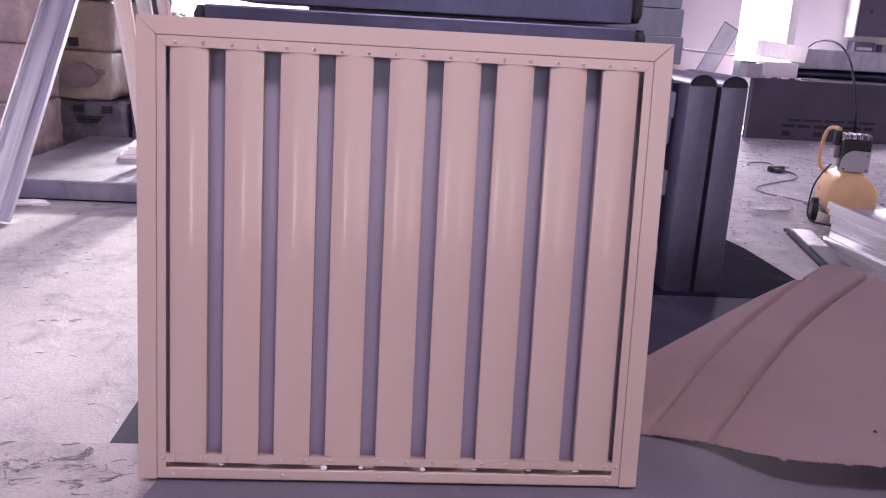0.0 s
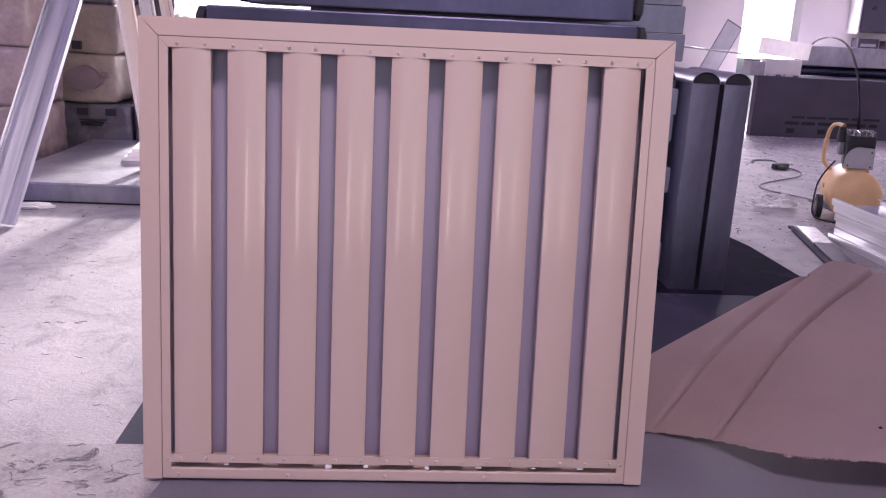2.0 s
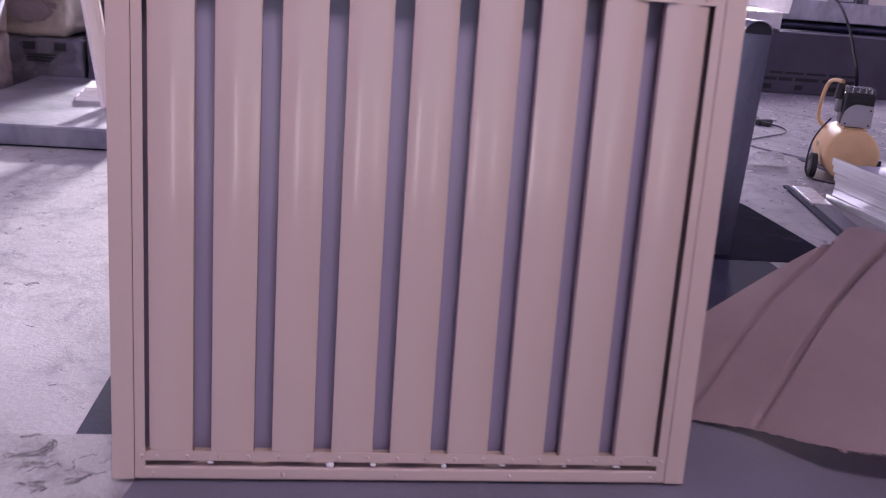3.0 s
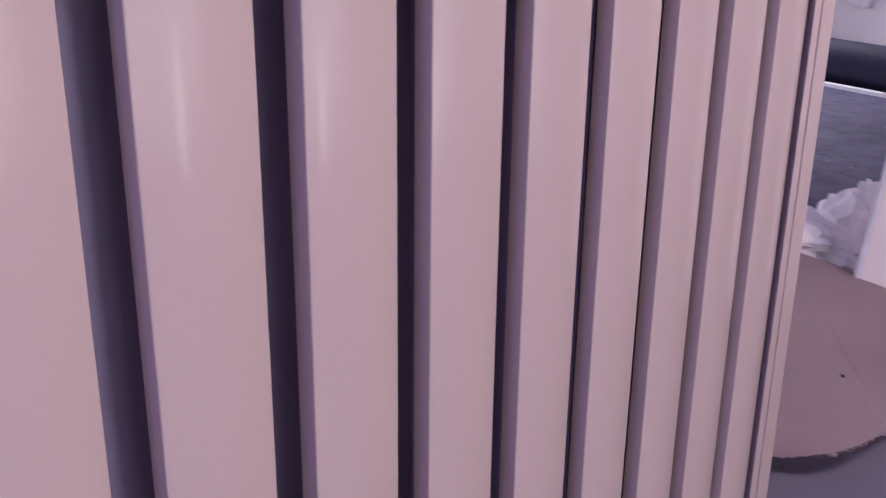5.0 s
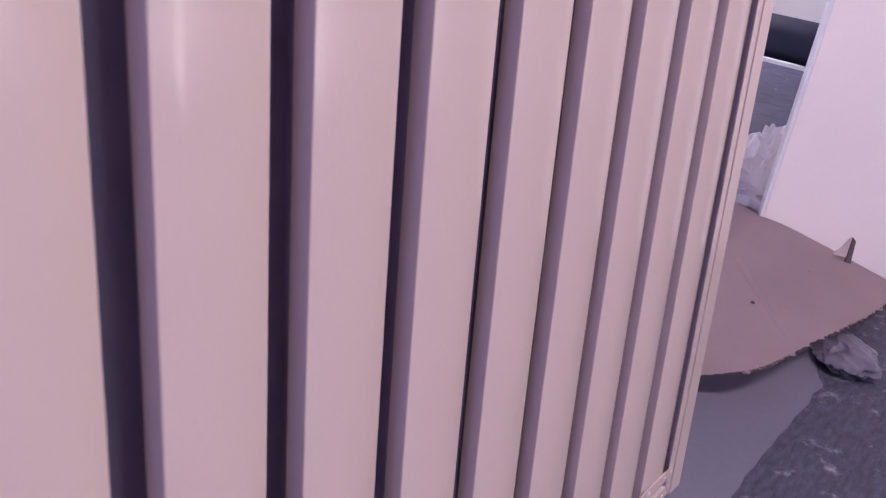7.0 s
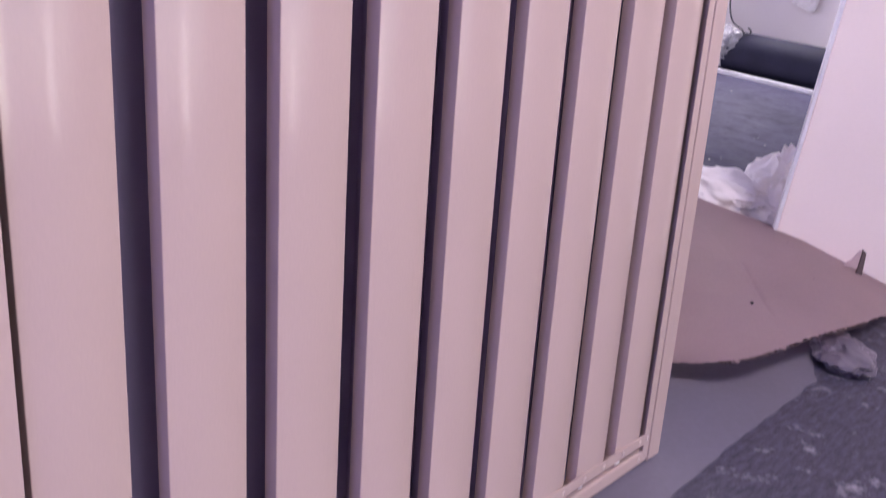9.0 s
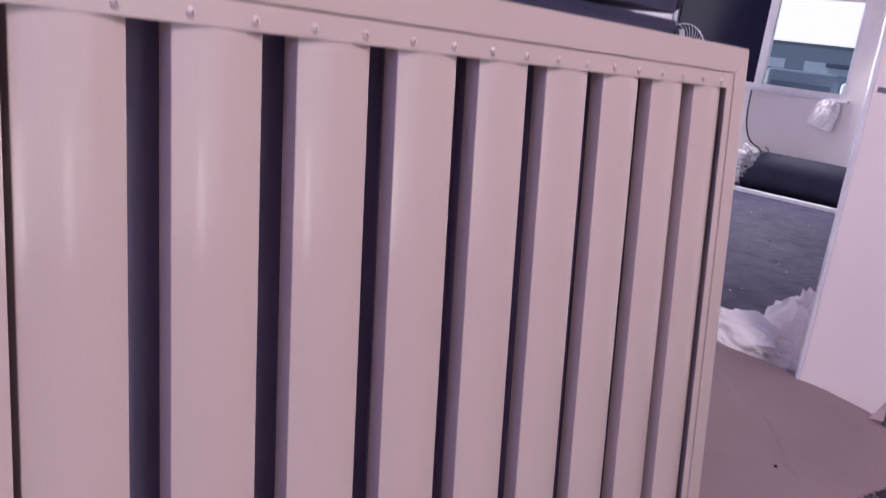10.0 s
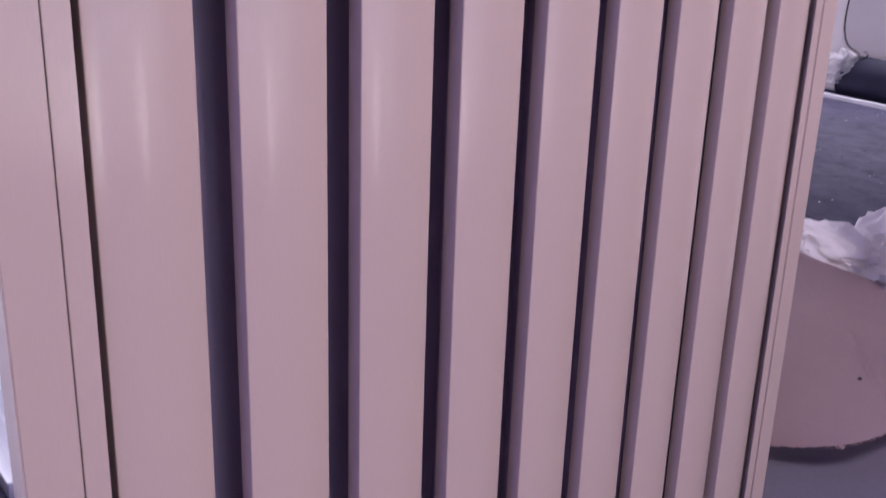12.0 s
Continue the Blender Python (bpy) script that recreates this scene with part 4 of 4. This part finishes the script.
pane = part("pane", box(0.05, Y0 + 0.05, Z0 + 0.05, 0.054, 3.33, Z1 - 0.05), CLEAR, win)
pane.visible_shadow = False
part("dark_pane", box(0.06, 3.42, Z0 + 0.05, 0.066, Y1 - 0.05, Z1 - 0.05), NAVY, win, "dark tinted pane")
part("sill", box(-0.03, Y0 - 0.03, Z0 - 0.03, 0.0195, Y1 + 0.03, Z0 - 0.0005, 0.004), FRAMEWHITE, win)
soffit = finish("trim_soffit", box(XE - 0.16, YS + 0.01, 2.02, XE - 0.005, YN - 0.01, 3.1, 0.01), CEIL)
tagged(soffit, "dark boxed soffit above the window", "soffit", kind="structure")
roll = thing("insulation_roll", "black insulation roll lying along the wall", "roll", pose(8.26, 0, -0.012))
part("roll", cyl((0, 0.4, 0.205), (0, 3.15, 0.205), 0.20, seg=36), PIPE, roll, smooth=True)
part("core", cyl((0, 3.14, 0.205), (0, 3.156, 0.205), 0.07, seg=20), DARK, roll)
cloth("crumpled_film", "clear film bunched over the end of the roll", pose(8.16, 3.16, 0.22, 0, 0, 10), 0.12, 0.16, 0.19, 21.0).data.materials[0] = FILM
cloth("dark_rag", "dark rag and scraps beside the roll", pose(8.0, 3.55, 0.02, 0, 0, 40), 0.10, 0.20, 0.05, 23.0).data.materials[0] = BLACK
tagged(finish("white_batten", box(7.90, 0.3, -0.012, 8.02, 4.6, 0.025, 0.004), FRAMEWHITE), "white batten on the floor along the wall", "batten")
tagged(tube("wall_cable", [(8.48, 3.40, 0.98), (8.47, 3.40, 0.7), (8.44, 3.30, 0.45), (8.2, 3.05, 0.42), (8.12, 2.98, 0.36), (8.15, 2.92, 0.42), (8.2, 3.0, 0.44)], 0.008, BLACK), "thin black cable hanging below the window", "cable")
# Plastic bag shaped with the cloth builder.
rag = cloth("hanging_bag", "crumpled pale plastic bag hanging on the wall under the window", pose(8.46, 2.62, 0.80, 15, 0, 0), 0.03, 0.11, 0.17, 6.2)
tagged(rag, category="rag")

fan = thing("pedestal_fan", "round wire-guard pedestal fan", "fan", pose(7.7, 3.85, -0.012, 0, 0, 75))
part("base", cyl((0, 0, 0), (0, 0, 0.04), 0.2, 0.17, 28), GREY, fan, smooth=True)
part("pole", cyl((0, 0, 0.0405), (0, 0, 1.2), 0.018, seg=14), STEEL, fan, smooth=True)
part("motor", cyl((0, 0.04, 1.22), (0, 0.16, 1.22), 0.05, 0.035, 20), GREY2, fan, smooth=True)
part("hub", cyl((0, -0.06, 1.22), (0, -0.03, 1.22), 0.035, seg=16), plain("red_hub", (0.5, 0.08, 0.08)), fan)
for k in range(40):
    a = 2 * math.pi * k / 40
    c, s = math.cos(a), math.sin(a)
    tube("guard_wire", [(0.035 * c, -0.06, 1.22 + 0.035 * s), (0.2 * c, -0.075, 1.22 + 0.2 * s), (0.31 * c, -0.03, 1.22 + 0.31 * s), (0.32 * c, 0.02, 1.22 + 0.32 * s)], 0.0018, GREY2, fan)
ringp = [(0.32 * math.cos(2 * math.pi * k / 24), 0.02, 1.22 + 0.32 * math.sin(2 * math.pi * k / 24)) for k in range(25)]
tube("guard_ring", ringp, 0.005, GREY2, fan)
for k in range(3):
    bl = box(-0.05, -0.006, 0.04, 0.07, -0.003, 0.27, 0.001)
    part("fan_blade", bl, FILM, fan, "clear plastic blade").matrix_basis = pose(0, 0, 1.22, 0, 120 * k + 20, 0) @ Matrix.Rotation(0.4, 4, "Z")
drum = thing("dark_drum", "dark drum standing by the window", "drum", pose(8.05, 4.0, -0.012))
part("body", cyl((0, 0, 0), (0, 0, 1.28), 0.15, seg=28), GREY, drum, smooth=True)
part("rim", cyl((0, 0, 1.2805), (0, 0, 1.30), 0.155, seg=28), GREY2, drum, smooth=True)

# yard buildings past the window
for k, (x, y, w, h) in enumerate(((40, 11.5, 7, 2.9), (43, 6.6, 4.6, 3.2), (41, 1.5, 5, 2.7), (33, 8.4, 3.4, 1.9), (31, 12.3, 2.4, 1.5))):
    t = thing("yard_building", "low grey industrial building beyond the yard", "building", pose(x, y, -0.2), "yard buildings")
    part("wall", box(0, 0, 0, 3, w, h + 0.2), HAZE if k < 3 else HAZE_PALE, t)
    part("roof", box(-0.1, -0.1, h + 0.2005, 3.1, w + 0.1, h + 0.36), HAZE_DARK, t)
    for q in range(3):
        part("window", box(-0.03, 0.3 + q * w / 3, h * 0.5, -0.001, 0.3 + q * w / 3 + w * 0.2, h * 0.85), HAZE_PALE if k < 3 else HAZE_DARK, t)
for k in range(3):
    t = thing("parked_van", "pale van parked in the yard", "van", pose(25 + k, 6.2 + 2.6 * k, -0.2, 0, 0, 4 * k), "parked vans")
    part("body", box(0, 0, 0.32, 1.8, 2.2, 1.55 + 0.2 * (k % 2), 0.12, seg=3), HAZE_PALE if k != 1 else HAZE, t)
    part("windscreen", box(-0.012, 0.2, 1.0, -0.001, 2.0, 1.38, 0.004), HAZE_DARK, t)
    for y in (0.35, 1.75):
        part("wheel", cyl((-0.02, y, 0.3), (0.2, y, 0.3), 0.3, seg=20), BLACK, t)

# ---- floor litter ----
rng = random.Random(21)
swarf = bmesh.new()
for k in range(1800):
    if k < 120:
        x, y, zz = rng.uniform(-2.5, 0.0), rng.uniform(0.25, 3.0), -0.011
    elif k < 1450:
        x, y, zz = rng.uniform(2.2, 6.0), rng.uniform(2.6, 8.4), -0.011
    else:
        x, y, zz = rng.uniform(3.4, 7.8), rng.uniform(0.4, 3.8), -0.011
    a, L = rng.uniform(0, math.pi), rng.uniform(0.006, 0.03)
    d = Vector((math.cos(a), math.sin(a), 0)) * L
    cyl(Vector((x, y, zz)), Vector((x, y, zz + rng.uniform(0, 0.002))) + d, 0.0009 if k < 120 else 0.003, 0.0006, 4, swarf)
tagged(finish("metal_swarf", swarf, GREY), "scattered dark metal shavings and scraps on the floor", "swarf", kind="stuff")
chips = bmesh.new()
for k in range(650):
    x, y = (rng.uniform(2.3, 6.0), rng.uniform(2.8, 8.2)) if k < 560 else (rng.uniform(3.2, 7.8), rng.uniform(0.3, 3.6))
    s = rng.uniform(0.004, 0.020) if k < 560 else rng.uniform(0.003, 0.009)
    box(x, y, -0.0118, x + s * rng.uniform(0.5, 2), y + s, -0.009 + 0.004 * rng.random(), bm=chips)
tagged(finish("bright_chips", chips, CLOTH), "small white scraps scattered on the floor", "offcuts", kind="stuff")
spray = thing("air_gun", "black air tool lying at the end of the hose", "tool", pose(4.18, 5.62, -0.012, 0, 0, 25))
part("body", box(-0.09, -0.03, 0.0, 0.09, 0.03, 0.05, 0.012, seg=3), BLACK, spray, smooth=True)
part("grip", box(-0.08, -0.11, 0.004, -0.03, -0.0305, 0.04, 0.01, seg=3), BLACK, spray, smooth=True)
part("nozzle", cyl((0.0905, 0, 0.03), (0.17, 0, 0.03), 0.012, 0.008, 12), STEEL, spray)
cloth("plastic_scrap", "clear plastic scrap on the floor", pose(3.32, 3.80, 0.03, 0, 0, 20), 0.15, 0.09, 0.05, 12.0).data.materials[0] = FILM
cloth("paper_scrap", "crumpled paper scrap beside the sheet stack", pose(-1.48, 3.0, 0.0, 0, 0, 15), 0.10, 0.035, 0.02, 15.0)

# cracks and flaked edges in the screed strip
cracks = bmesh.new()
for k in range(85):
    p = Vector((rng.uniform(-1.25, 0.0), rng.choice((-0.02, 0.03, 0.08, -0.12, -0.2)) + rng.gauss(0, 0.03), 0.0006))
    a = rng.uniform(0, 2 * math.pi)
    before = None
    for q in range(rng.randint(3, 10)):
        a += rng.uniform(-1.5, 1.5)
        side = Vector((-math.sin(a), math.cos(a), 0)) * rng.choice((0.0005, 0.001, 0.0015, 0.004))
        pair = (cracks.verts.new(p + side), cracks.verts.new(p - side), cracks.verts.new(p + Vector((0, 0, 0.0008))))
        if before:
            cracks.faces.new((before[0], pair[0], pair[2], before[2]))
            cracks.faces.new((before[2], pair[2], pair[1], before[1]))
        before = pair
        p = p + Vector((math.cos(a), 0.7 * math.sin(a), 0)) * rng.uniform(0.004, 0.018)
        p.y = min(p.y, 0.185)
tagged(finish("screed_cracks", cracks, plain("crack_dirt", (0.23, 0.205, 0.215), 0.95)), "dark cracked edges of flaking screed", "cracks", kind="stuff")
